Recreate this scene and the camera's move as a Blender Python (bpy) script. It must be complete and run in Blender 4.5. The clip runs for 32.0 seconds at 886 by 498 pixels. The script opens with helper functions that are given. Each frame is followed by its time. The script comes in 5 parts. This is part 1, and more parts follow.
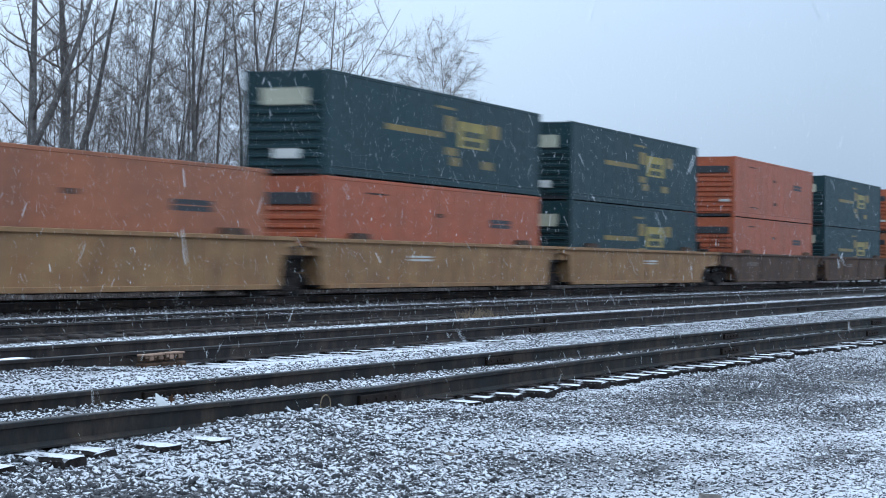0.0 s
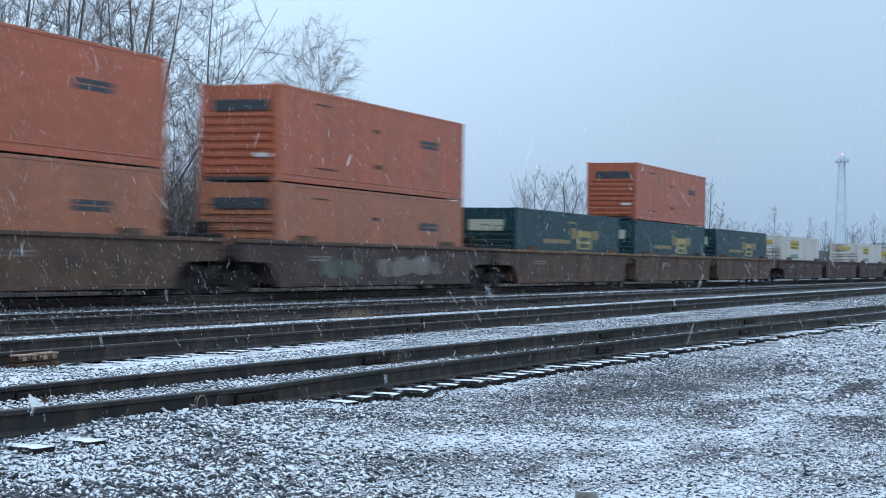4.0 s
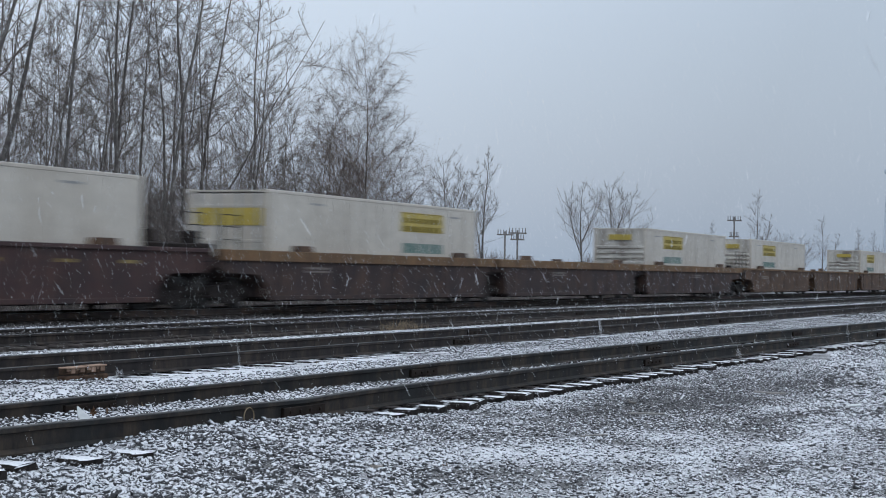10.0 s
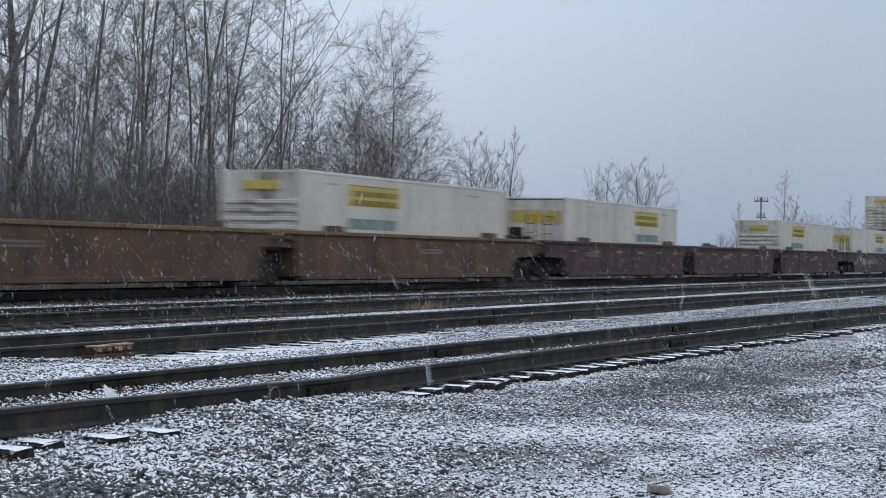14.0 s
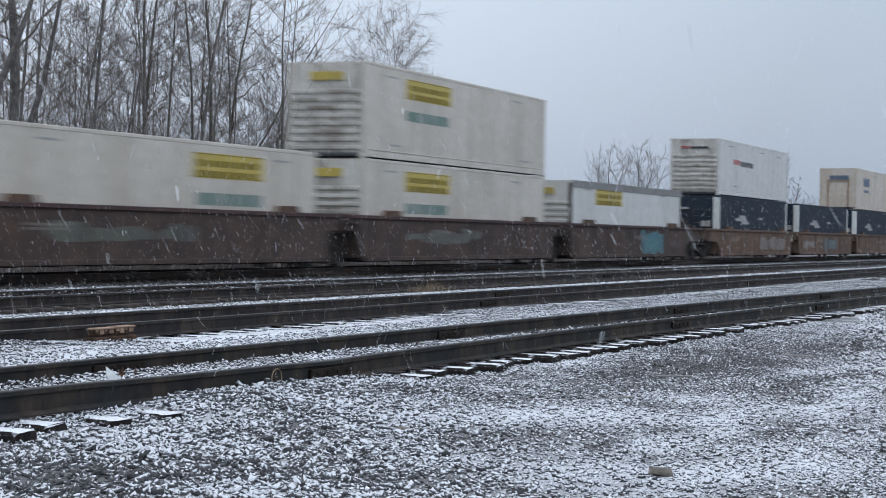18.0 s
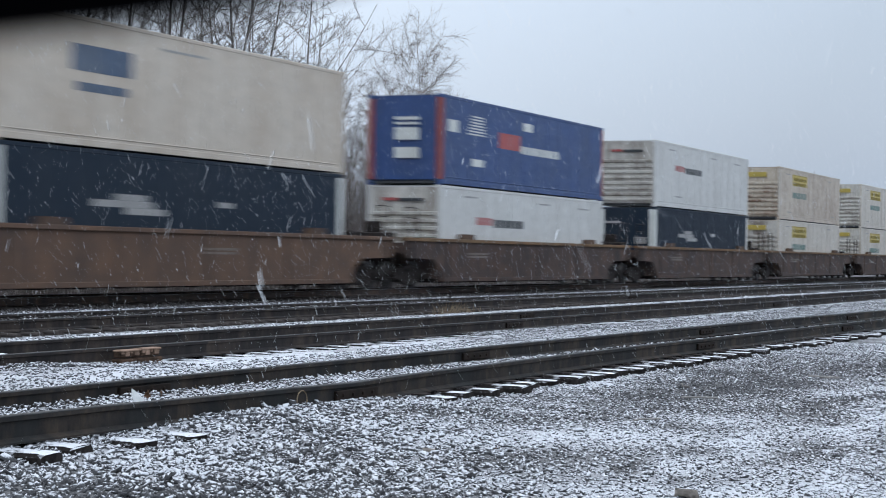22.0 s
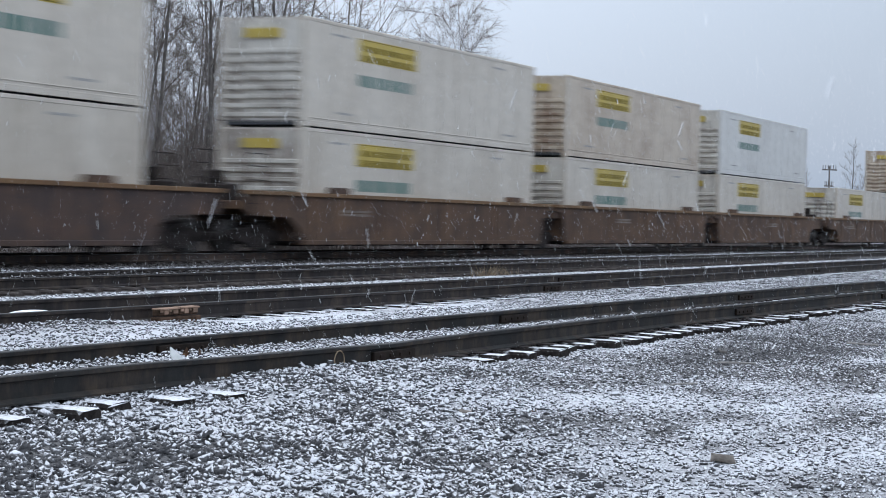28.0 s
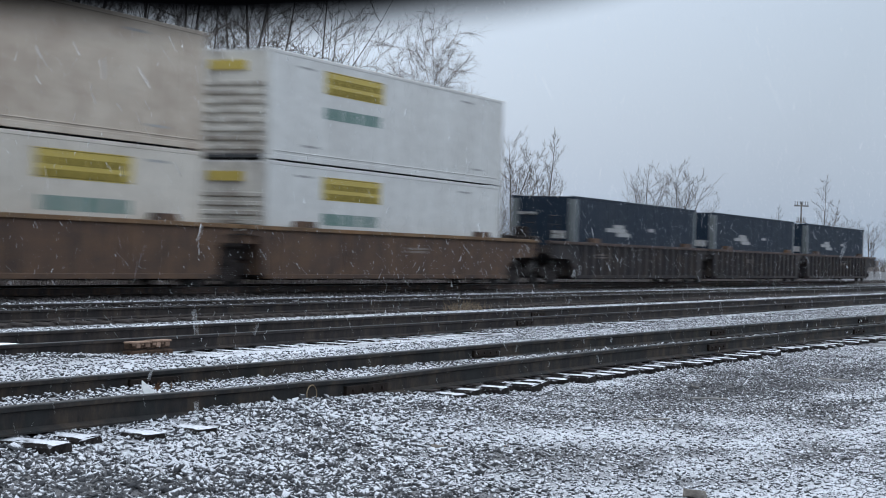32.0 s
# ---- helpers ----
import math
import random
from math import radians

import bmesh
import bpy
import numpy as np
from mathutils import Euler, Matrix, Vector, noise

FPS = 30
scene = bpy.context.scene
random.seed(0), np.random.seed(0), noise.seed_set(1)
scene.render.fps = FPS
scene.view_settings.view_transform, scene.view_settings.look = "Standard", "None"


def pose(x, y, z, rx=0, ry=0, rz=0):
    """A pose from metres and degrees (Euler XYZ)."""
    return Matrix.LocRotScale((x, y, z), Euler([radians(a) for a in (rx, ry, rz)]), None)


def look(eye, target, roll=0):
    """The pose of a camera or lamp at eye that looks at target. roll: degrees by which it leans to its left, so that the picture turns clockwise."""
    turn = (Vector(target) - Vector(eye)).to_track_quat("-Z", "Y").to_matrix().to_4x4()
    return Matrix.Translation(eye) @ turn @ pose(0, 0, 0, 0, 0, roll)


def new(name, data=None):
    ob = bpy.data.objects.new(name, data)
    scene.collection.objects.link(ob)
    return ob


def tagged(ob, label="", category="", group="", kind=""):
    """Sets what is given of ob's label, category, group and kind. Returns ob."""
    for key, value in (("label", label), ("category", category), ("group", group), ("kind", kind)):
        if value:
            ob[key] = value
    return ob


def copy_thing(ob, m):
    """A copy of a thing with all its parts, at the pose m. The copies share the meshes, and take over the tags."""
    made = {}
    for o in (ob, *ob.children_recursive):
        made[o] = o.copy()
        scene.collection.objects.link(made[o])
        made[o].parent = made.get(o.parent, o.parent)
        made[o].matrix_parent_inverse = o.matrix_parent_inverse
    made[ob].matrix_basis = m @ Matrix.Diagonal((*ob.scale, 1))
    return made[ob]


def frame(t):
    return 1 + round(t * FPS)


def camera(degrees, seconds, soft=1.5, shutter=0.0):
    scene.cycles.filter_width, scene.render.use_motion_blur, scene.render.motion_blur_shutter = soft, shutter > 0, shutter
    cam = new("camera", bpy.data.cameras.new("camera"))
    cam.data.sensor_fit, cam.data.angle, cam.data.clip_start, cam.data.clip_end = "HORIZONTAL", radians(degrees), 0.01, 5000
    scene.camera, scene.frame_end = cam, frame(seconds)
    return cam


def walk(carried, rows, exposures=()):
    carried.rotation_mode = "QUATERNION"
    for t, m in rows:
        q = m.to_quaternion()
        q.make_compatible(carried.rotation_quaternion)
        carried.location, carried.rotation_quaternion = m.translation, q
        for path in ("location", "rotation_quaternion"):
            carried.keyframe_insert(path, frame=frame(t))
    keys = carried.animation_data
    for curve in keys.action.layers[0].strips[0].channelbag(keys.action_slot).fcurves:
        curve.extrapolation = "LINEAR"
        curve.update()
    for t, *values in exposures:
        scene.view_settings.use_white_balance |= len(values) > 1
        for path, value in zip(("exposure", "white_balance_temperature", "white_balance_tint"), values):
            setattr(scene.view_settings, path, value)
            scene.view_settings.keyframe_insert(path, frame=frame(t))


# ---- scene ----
EYE = 1.21
cam = camera(27.18, 32.0, soft=1.0, shutter=0.8)
# seconds, heading from the tracks' normal, pitch, lean: a hand-held camera that only turns
VIEW = [
    (0.0, 65.44, 0.37, 0.82), (0.5, 65.70, 0.31, 0.93), (1.0, 66.01, 0.27, 0.68),
    (1.5, 66.34, 0.28, 0.40), (2.0, 66.81, 0.35, 0.88), (2.5, 67.84, 0.43, 0.75),
    (3.0, 68.53, 0.44, 0.86), (3.5, 69.15, 0.46, 0.83), (5.5, 69.33, 0.37, 0.93),
    (6.0, 68.84, 0.31, 0.81), (6.5, 68.45, 0.27, 0.57), (7.0, 68.27, 0.39, 0.52),
    (7.5, 68.14, 0.53, 0.52), (8.0, 68.06, 0.65, 0.39), (8.5, 68.00, 0.74, 0.53),
    (9.0, 67.96, 0.77, 0.80), (9.5, 67.91, 0.78, 0.80), (10.0, 67.81, 0.78, 0.81),
    (10.5, 67.66, 0.75, 0.93), (11.0, 67.54, 0.67, 1.12), (11.5, 67.44, 0.54, 1.16),
    (12.0, 67.38, 0.40, 1.16), (12.5, 67.31, 0.31, 1.18), (13.0, 67.23, 0.25, 1.02),
    (13.5, 67.12, 0.20, 1.02), (14.0, 67.00, 0.14, 0.99), (14.5, 66.93, 0.03, 1.01),
    (16.5, 66.90, -0.31, 0.53), (17.0, 66.92, -0.34, 0.59), (17.5, 66.94, -0.37, 0.74),
    (18.0, 66.95, -0.42, 0.93), (18.5, 66.95, -0.51, 1.01), (19.0, 66.89, -0.62, 1.00),
    (19.5, 66.84, -0.70, 0.80), (20.0, 66.80, -0.71, 0.60), (20.5, 66.73, -0.50, 0.31),
    (21.0, 66.59, -0.08, 0.18), (21.5, 66.43, 0.16, 0.31), (22.0, 66.17, 0.24, 0.82),
    (22.5, 65.78, 0.27, 0.78), (23.0, 65.39, 0.27, 0.73), (23.5, 65.05, 0.27, 0.70),
    (24.0, 64.72, 0.18, 0.56), (24.5, 64.52, -0.05, 0.89), (25.0, 64.58, -0.26, 1.10),
    (25.5, 64.61, -0.49, 0.95), (27.5, 64.87, -1.00, 1.27), (28.0, 64.96, -0.97, 1.48),
    (28.5, 65.11, -0.91, 1.34), (29.0, 65.25, -0.83, 1.56), (29.5, 65.39, -0.56, 1.35),
    (30.0, 65.56, -0.20, 1.31), (30.5, 65.74, 0.03, 1.25), (31.0, 65.86, 0.18, 1.33),
    (31.5, 65.90, 0.19, 1.41), (32.0, 65.80, 0.13, 1.71),
]
walk(cam, [(t, pose(0, 0, EYE, 90 + pitch, -lean, -head)) for t, head, pitch, lean in VIEW],
     exposures=[(0.0, 0.22, 5700, 4), (1.0, 0.25, 5460, 0), (3.0, 0.27, 5500, 1), (6.0, 0.03, 5880, 1), (7.0, 0.0, 6090, 5), (8.0, -0.05, 6250, 6), (9.0, -0.09, 6420, 8), (12.0, -0.10, 6420, 8), (14.0, -0.06, 6420, 8), (17.0, 0.05, 6420, 9), (20.0, 0.09, 6420, 9), (21.0, 0.13, 6400, 8), (23.0, 0.19, 6430, 9), (25.0, 0.23, 6430, 9), (29.0, 0.18, 6420, 10), (31.0, 0.15, 6420, 9), (32.0, 0.08, 6420, 8)])

# ---- world, sun ----
world = bpy.data.worlds.new("overcast_sky")
scene.world = world
world.use_nodes = True
wn, wl = world.node_tree.nodes, world.node_tree.links
for n in list(wn):
    wn.remove(n)
w_out = wn.new("ShaderNodeOutputWorld")
w_bg = wn.new("ShaderNodeBackground")
w_sky = wn.new("ShaderNodeTexSky")
w_sky.sky_type = "NISHITA"
w_sky.sun_disc = False
w_sky.sun_elevation = radians(38)
w_sky.sun_rotation = radians(48)
w_sky.air_density, w_sky.dust_density, w_sky.ozone_density = 1.5, 4.0, 1.5
w_co = wn.new("ShaderNodeTexCoord")
w_sep = wn.new("ShaderNodeSeparateXYZ")
w_ramp = wn.new("ShaderNodeValToRGB")
w_ramp.color_ramp.elements[0].position = 0.0
w_ramp.color_ramp.elements[0].color = (0.360, 0.450, 0.585, 1)
w_ramp.color_ramp.elements[1].position = 0.7
w_ramp.color_ramp.elements[1].color = (1.45, 1.63, 1.88, 1)
mid = w_ramp.color_ramp.elements.new(0.16)
mid.color = (0.465, 0.565, 0.72, 1)
# the cloud is thinner towards the hidden sun
w_dot = wn.new("ShaderNodeVectorMath")
w_dot.operation = "DOT_PRODUCT"
w_dot.inputs[1].default_value = (0.72, 0.62, 0.32)
w_map = wn.new("ShaderNodeMapRange")
w_map.inputs[1].default_value, w_map.inputs[2].default_value = 0.86, 1.0
w_map.inputs[3].default_value, w_map.inputs[4].default_value = 1.0, 1.42
w_mul = wn.new("ShaderNodeVectorMath")
w_mul.operation = "SCALE"
w_noise = wn.new("ShaderNodeTexNoise")
w_noise.inputs["Scale"].default_value = 2.2
w_noise.inputs["Detail"].default_value = 3
w_nm = wn.new("ShaderNodeMapRange")
w_nm.inputs[3].default_value, w_nm.inputs[4].default_value = 0.93, 1.07
w_mul2 = wn.new("ShaderNodeVectorMath")
w_mul2.operation = "SCALE"
w_skym = wn.new("ShaderNodeVectorMath")
w_skym.operation = "SCALE"
w_skym.inputs[3].default_value = 0.10
w_mix = wn.new("ShaderNodeMix")
w_mix.data_type = "RGBA"
w_mix.inputs[0].default_value = 0.88
wl.new(w_co.outputs["Generated"], w_sep.inputs[0])
wl.new(w_sep.outputs[2], w_ramp.inputs[0])
wl.new(w_co.outputs["Generated"], w_dot.inputs[0])
wl.new(w_dot.outputs["Value"], w_map.inputs[0])
wl.new(w_ramp.outputs[0], w_mul.inputs[0])
wl.new(w_map.outputs[0], w_mul.inputs[3])
wl.new(w_co.outputs["Generated"], w_noise.inputs["Vector"])
wl.new(w_noise.outputs[0], w_nm.inputs[0])
wl.new(w_mul.outputs[0], w_mul2.inputs[0])
wl.new(w_nm.outputs[0], w_mul2.inputs[3])
wl.new(w_sky.outputs[0], w_skym.inputs[0])
wl.new(w_skym.outputs[0], w_mix.inputs[6])
wl.new(w_mul2.outputs[0], w_mix.inputs[7])
wl.new(w_mix.outputs[2], w_bg.inputs[0])
w_bg.inputs[1].default_value = 1.0
wl.new(w_bg.outputs[0], w_out.inputs[0])

sun = new("sun", bpy.data.lights.new("sun", "SUN"))
sun.data.energy, sun.data.angle, sun.data.color = 0.5, radians(40), (1.0, 0.97, 0.93)
sun.matrix_world = look((0, 0, 0), (-0.72, -0.62, -0.62))


# ---- materials ----
def shader(name):
    m = bpy.data.materials.new(name)
    m.use_nodes = True
    nt = m.node_tree
    bsdf = nt.nodes["Principled BSDF"]
    return m, nt, bsdf


def noise_of(nt, scale, detail=4.0, stretch=(1, 1, 1), rough=0.55, offset=0.0, apart=False):
    co = nt.nodes.new("ShaderNodeTexCoord")
    mp = nt.nodes.new("ShaderNodeMapping")
    mp.inputs["Scale"].default_value = stretch
    mp.inputs["Location"].default_value = (offset, offset * 0.7, offset * 1.3)
    nz = nt.nodes.new("ShaderNodeTexNoise")
    nz.inputs["Scale"].default_value = scale
    nz.inputs["Detail"].default_value = detail
    nz.inputs["Roughness"].default_value = rough
    nt.links.new(co.outputs["Object"], mp.inputs[0])
    place = mp.outputs[0]
    if apart:
        # each object has its own stretch of the pattern
        info = nt.nodes.new("ShaderNodeObjectInfo")
        shift = nt.nodes.new("ShaderNodeVectorMath")
        shift.operation = "MULTIPLY_ADD"
        shift.inputs[1].default_value = (41.0, 23.0, 17.0)
        nt.links.new(info.outputs["Random"], shift.inputs[0])
        nt.links.new(place, shift.inputs[2])
        place = shift.outputs[0]
    nt.links.new(place, nz.inputs["Vector"])
    return nz.outputs[0]


def ranged(nt, value, a, b, c=0.0, d=1.0):
    r = nt.nodes.new("ShaderNodeMapRange")
    r.inputs[1].default_value, r.inputs[2].default_value, r.inputs[3].default_value, r.inputs[4].default_value = a, b, c, d
    nt.links.new(value, r.inputs[0])
    return r.outputs[0]


def mixed(nt, factor, one, two):
    m = nt.nodes.new("ShaderNodeMix")
    m.data_type = "RGBA"
    for sock, v in ((m.inputs[0], factor), (m.inputs[6], one), (m.inputs[7], two)):
        if isinstance(v, bpy.types.NodeSocket):
            nt.links.new(v, sock)
        elif isinstance(v, (int, float)):
            sock.default_value = v
        else:
            sock.default_value = (*v, 1)
    return m.outputs[2]


def math_of(nt, op, a, b):
    m = nt.nodes.new("ShaderNodeMath")
    m.operation = op
    for sock, v in ((m.inputs[0], a), (m.inputs[1], b)):
        if isinstance(v, bpy.types.NodeSocket):
            nt.links.new(v, sock)
        else:
            sock.default_value = v
    return m.outputs[0]


def bumped(nt, bsdf, height, strength, distance):
    b = nt.nodes.new("ShaderNodeBump")
    b.inputs["Strength"].default_value, b.inputs["Distance"].default_value = strength, distance
    nt.links.new(height, b.inputs["Height"])
    nt.links.new(b.outputs[0], bsdf.inputs["Normal"])


def paint(name, base, dirt=(0.05, 0.04, 0.035), amount=0.35, rough=0.5, grain=3.0, metal=0.0, streak=True, vary=0.11, gloss=0.5):
    """Worn paint: patchy tone, dirt that runs down in streaks, fine relief."""
    m, nt, bsdf = shader(name)
    tone = ranged(nt, noise_of(nt, grain, 5), 0.3, 0.7, 1 - vary, 1 + vary)
    col = nt.nodes.new("ShaderNodeVectorMath")
    col.operation = "SCALE"
    col.inputs[0].default_value = base
    nt.links.new(tone, col.inputs[3])
    run = noise_of(nt, 1.6, 6, (1, 1, 0.12) if streak else (1, 1, 1), 0.65, 3.1, True)
    fine = noise_of(nt, 9.0, 4, (1, 1, 0.4), 0.6, 7.7)
    big = noise_of(nt, 0.45, 4, (1, 1, 0.6), 0.6, 11.3, True)
    mask = ranged(nt, math_of(nt, "MULTIPLY", math_of(nt, "ADD", run, math_of(nt, "SUBTRACT", big, 0.5)), math_of(nt, "ADD", fine, 0.45)), 0.36, 0.74, 0.0, amount)
    nt.links.new(mixed(nt, mask, col.outputs[0], dirt), bsdf.inputs["Base Color"])
    nt.links.new(ranged(nt, fine, 0.3, 0.7, rough - 0.08, rough + 0.15), bsdf.inputs["Roughness"])
    bsdf.inputs["Metallic"].default_value = metal
    bsdf.inputs["Specular IOR Level"].default_value = gloss
    bumped(nt, bsdf, noise_of(nt, 2.2, 3, offset=1.7), 0.12, 0.03)
    return m


def weathered(name, base, rust, soot, rough=0.78):
    """Old car paint: rust blooming through in blotches, soot and washed streaks over it."""
    m, nt, bsdf = shader(name)
    blot = noise_of(nt, 1.9, 9, (1, 1, 0.6), 0.74, 2.3, True)
    run = noise_of(nt, 3.8, 7, (1, 1, 0.22), 0.7, 6.1, True)
    fine = noise_of(nt, 11.0, 6, (1, 1, 0.7), 0.7, 4.4, True)
    col = mixed(nt, ranged(nt, blot, 0.44, 0.58), base, rust)
    grime = math_of(nt, "ADD", math_of(nt, "MULTIPLY", run, 0.65), math_of(nt, "MULTIPLY", fine, 0.35))
    col = mixed(nt, ranged(nt, grime, 0.45, 0.58, 0.0, 0.92), col, soot)
    scale = nt.nodes.new("ShaderNodeVectorMath")
    scale.operation = "SCALE"
    nt.links.new(col, scale.inputs[0])
    nt.links.new(ranged(nt, fine, 0.3, 0.7, 0.72, 1.28), scale.inputs[3])
    nt.links.new(scale.outputs[0], bsdf.inputs["Base Color"])
    bsdf.inputs["Roughness"].default_value = rough
    bsdf.inputs["Specular IOR Level"].default_value = 0.25
    bumped(nt, bsdf, fine, 0.3, 0.01)
    return m


def snowed(name, dark, light, scale, cover, rough=0.85, edge=0.12, patch=0.6, random_tone=False, bump=0.5, drift=(), speckle=0.35):
    """A surface on which snow has settled where it faces the sky."""
    m, nt, bsdf = shader(name)
    geo = nt.nodes.new("ShaderNodeNewGeometry")
    sep = nt.nodes.new("ShaderNodeSeparateXYZ")
    nt.links.new(geo.outputs["Normal"], sep.inputs[0])
    grain = noise_of(nt, scale, 6)
    coarse = noise_of(nt, patch, 5, offset=5.0)
    tone = ranged(nt, grain, 0.3, 0.7)
    if random_tone:
        tone = math_of(nt, "MULTIPLY", math_of(nt, "ADD", tone, geo.outputs["Random Per Island"]), 0.5)
    stone = mixed(nt, tone, dark, light)
    settle = math_of(nt, "ADD", math_of(nt, "MULTIPLY", sep.outputs[2], 0.5), math_of(nt, "MULTIPLY", grain, speckle))
    settle = math_of(nt, "ADD", settle, math_of(nt, "MULTIPLY", coarse, 0.55))
    if random_tone:
        settle = math_of(nt, "ADD", settle, math_of(nt, "MULTIPLY", geo.outputs["Random Per Island"], 0.26))
    if drift:
        co = nt.nodes.new("ShaderNodeTexCoord")
        sp = nt.nodes.new("ShaderNodeSeparateXYZ")
        nt.links.new(co.outputs["Object"], sp.inputs[0])
        wob = math_of(nt, "MULTIPLY", math_of(nt, "SUBTRACT", noise_of(nt, 0.8, 4, offset=2.0), 0.5), 1.6)
    for x0, y0, rx, ry, gain in drift:
        far = ry > 5 or rx > 20
        dx = math_of(nt, "DIVIDE", math_of(nt, "SUBTRACT", sp.outputs[0] if far else math_of(nt, "ADD", sp.outputs[0], wob), x0), rx)
        dy = math_of(nt, "DIVIDE", math_of(nt, "SUBTRACT", sp.outputs[1] if far else math_of(nt, "ADD", sp.outputs[1], math_of(nt, "MULTIPLY", wob, 0.6)), y0), ry)
        d = math_of(nt, "ADD", math_of(nt, "MULTIPLY", dx, dx), math_of(nt, "MULTIPLY", dy, dy))
        settle = math_of(nt, "ADD", settle, ranged(nt, d, 0.0, 1.6, gain, 0.0))
    mask = ranged(nt, settle, cover, cover + edge)
    snow_tone = mixed(nt, ranged(nt, noise_of(nt, scale * 2.0, 3, offset=9.0), 0.3, 0.7), (0.53, 0.532, 0.558), (0.70, 0.703, 0.726))
    nt.links.new(mixed(nt, mask, stone, snow_tone), bsdf.inputs["Base Color"])
    bsdf.inputs["Roughness"].default_value = rough
    bsdf.inputs["Specular IOR Level"].default_value = 0.06
    if bump:
        bumped(nt, bsdf, grain, bump, 0.02)
    return m


def plain(name, base, rough=0.6, metal=0.0, vary=0.25, grain=8.0, bump=0.15):
    m, nt, bsdf = shader(name)
    k = noise_of(nt, grain, 5)
    lo = tuple(c * (1 - vary) for c in base)
    hi = tuple(min(1, c * (1 + vary)) for c in base)
    nt.links.new(mixed(nt, ranged(nt, k, 0.3, 0.7), lo, hi), bsdf.inputs["Base Color"])
    bsdf.inputs["Roughness"].default_value, bsdf.inputs["Metallic"].default_value = rough, metal
    if rough >= 0.7:
        bsdf.inputs["Specular IOR Level"].default_value = 0.12
    if bump:
        bumped(nt, bsdf, k, bump, 0.01)
    return m


# where the snow lies thicker or thinner: x, y, half widths, gain; the last two bare the ground past the train to darken
# the gap under its cars
DRIFTS = ((12.5, 3.25, 1.3, 0.28, 0.15), (13.1, 4.5, 0.9, 0.4, 0.09), (10.2, 2.5, 2.0, 0.5, 0.05), (16.6, 4.7, 3.0, 0.8, -0.10), (7.4, 5.4, 1.6, 0.8, -0.12), (16.6, 3.55, 1.0, 0.25, -0.10), (20.5, 2.9, 2.5, 0.14, -0.22), (21.5, 4.9, 5.0, 1.1, -0.14), (16.0, 2.15, 1.2, 0.25, -0.12), (17.9, 3.3, 1.3, 0.16, -0.18), (15.0, 2.85, 1.2, 0.2, 0.13), (11.1, 3.59, 0.3, 0.07, -0.16), (13.3, 5.75, 0.9, 0.35, -0.05), (9.2, 5.6, 2.0, 0.8, -0.04), (9.3, 3.9, 1.6, 0.9, -0.05), (17, 6.25, 3.5, 0.25, 0.1), (18, 9.7, 16, 1.2, 0.14), (14, 7.45, 9, 0.6, 0.08), (100, 12, 45, 9, -0.07),
          (60, 15.65, 90, 0.4, 0.2), (60, 19.4, 90, 0.9, 0.30), (60, 13.9, 70, 0.85, -0.38), (60, 16.6, 70, 0.5, -0.45), (60, 12.05, 70, 0.75, -0.25), (60, 23.2, 90, 2.3, -0.4), (100, 31.0, 260, 10.0, -0.8), (140, 55.0, 420, 32.0, -0.7))
M_GROUND = snowed("snowy_gravel_ground", (0.055, 0.054, 0.057), (0.18, 0.174, 0.174), 70, 0.87, edge=0.2, patch=0.9, bump=0.6, drift=DRIFTS)
M_STONE = snowed("crushed_stone", (0.026, 0.025, 0.027), (0.175, 0.172, 0.176), 75, 0.975, edge=0.13, patch=0.9, speckle=0.6, random_tone=True, bump=0.3, drift=DRIFTS)
M_DARKSTONE = snowed("dark_ballast_stone", (0.022, 0.020, 0.020), (0.105, 0.095, 0.092), 75, 1.04, edge=0.2, patch=0.9, speckle=0.6, random_tone=True, bump=0.3, drift=DRIFTS[16:])
M_TIE = snowed("creosoted_wood", (0.008, 0.0072, 0.007), (0.045, 0.038, 0.035), 14, 0.92, edge=0.12, patch=5.0, speckle=0.62, bump=0.6)
M_TIEBARE = plain("soot_stained_tie_wood", (0.055, 0.046, 0.042), 0.95, 0.0, 0.5, 9.0)
M_RAIL = weathered("rolled_rail_steel", (0.021, 0.0208, 0.0198), (0.058, 0.042, 0.031), (0.012, 0.011, 0.011), 0.8)
M_RAILBROWN = weathered("sooty_brown_rail_steel", (0.030, 0.025, 0.0235), (0.062, 0.046, 0.037), (0.016, 0.0135, 0.0135), 0.85)
M_RAILHEAD = plain("worn_rail_head", (0.032, 0.032, 0.033), 0.7, 0.0, 0.5, 5.0)
M_RAILRUST = weathered("rusty_rail_steel", (0.060, 0.045, 0.039), (0.095, 0.060, 0.043), (0.040, 0.033, 0.031), 0.85)
M_JOINT = plain("rusty_joint_iron", (0.020, 0.014, 0.011), 0.8, 0.0, 0.6, 9.0)
M_BRIGHTHEAD = plain("polished_rail_head", (0.16, 0.155, 0.15), 0.4, 0.7, 0.3, 5.0)
M_BLOCK = snowed("weathered_timber", (0.026, 0.018, 0.013), (0.115, 0.07, 0.048), 11, 1.2, edge=0.1, patch=2.0)
M_PALEBLOCK = paint("split_pale_timber", (0.31, 0.205, 0.15), (0.045, 0.028, 0.02), 0.95, rough=0.9, grain=11.0, vary=0.2, gloss=0.1)
M_SNOW = plain("settled_snow", (0.80, 0.82, 0.85), 0.8, 0, 0.06, 20, 0.3)
M_FLAKE = plain("snowflake", (0.74, 0.76, 0.79), 0.7, 0, 0.02, 5, 0)
M_BARK = plain("grey_brown_bark", (0.15, 0.136, 0.127), 0.9, 0, 0.4, 5.0, 0.5)
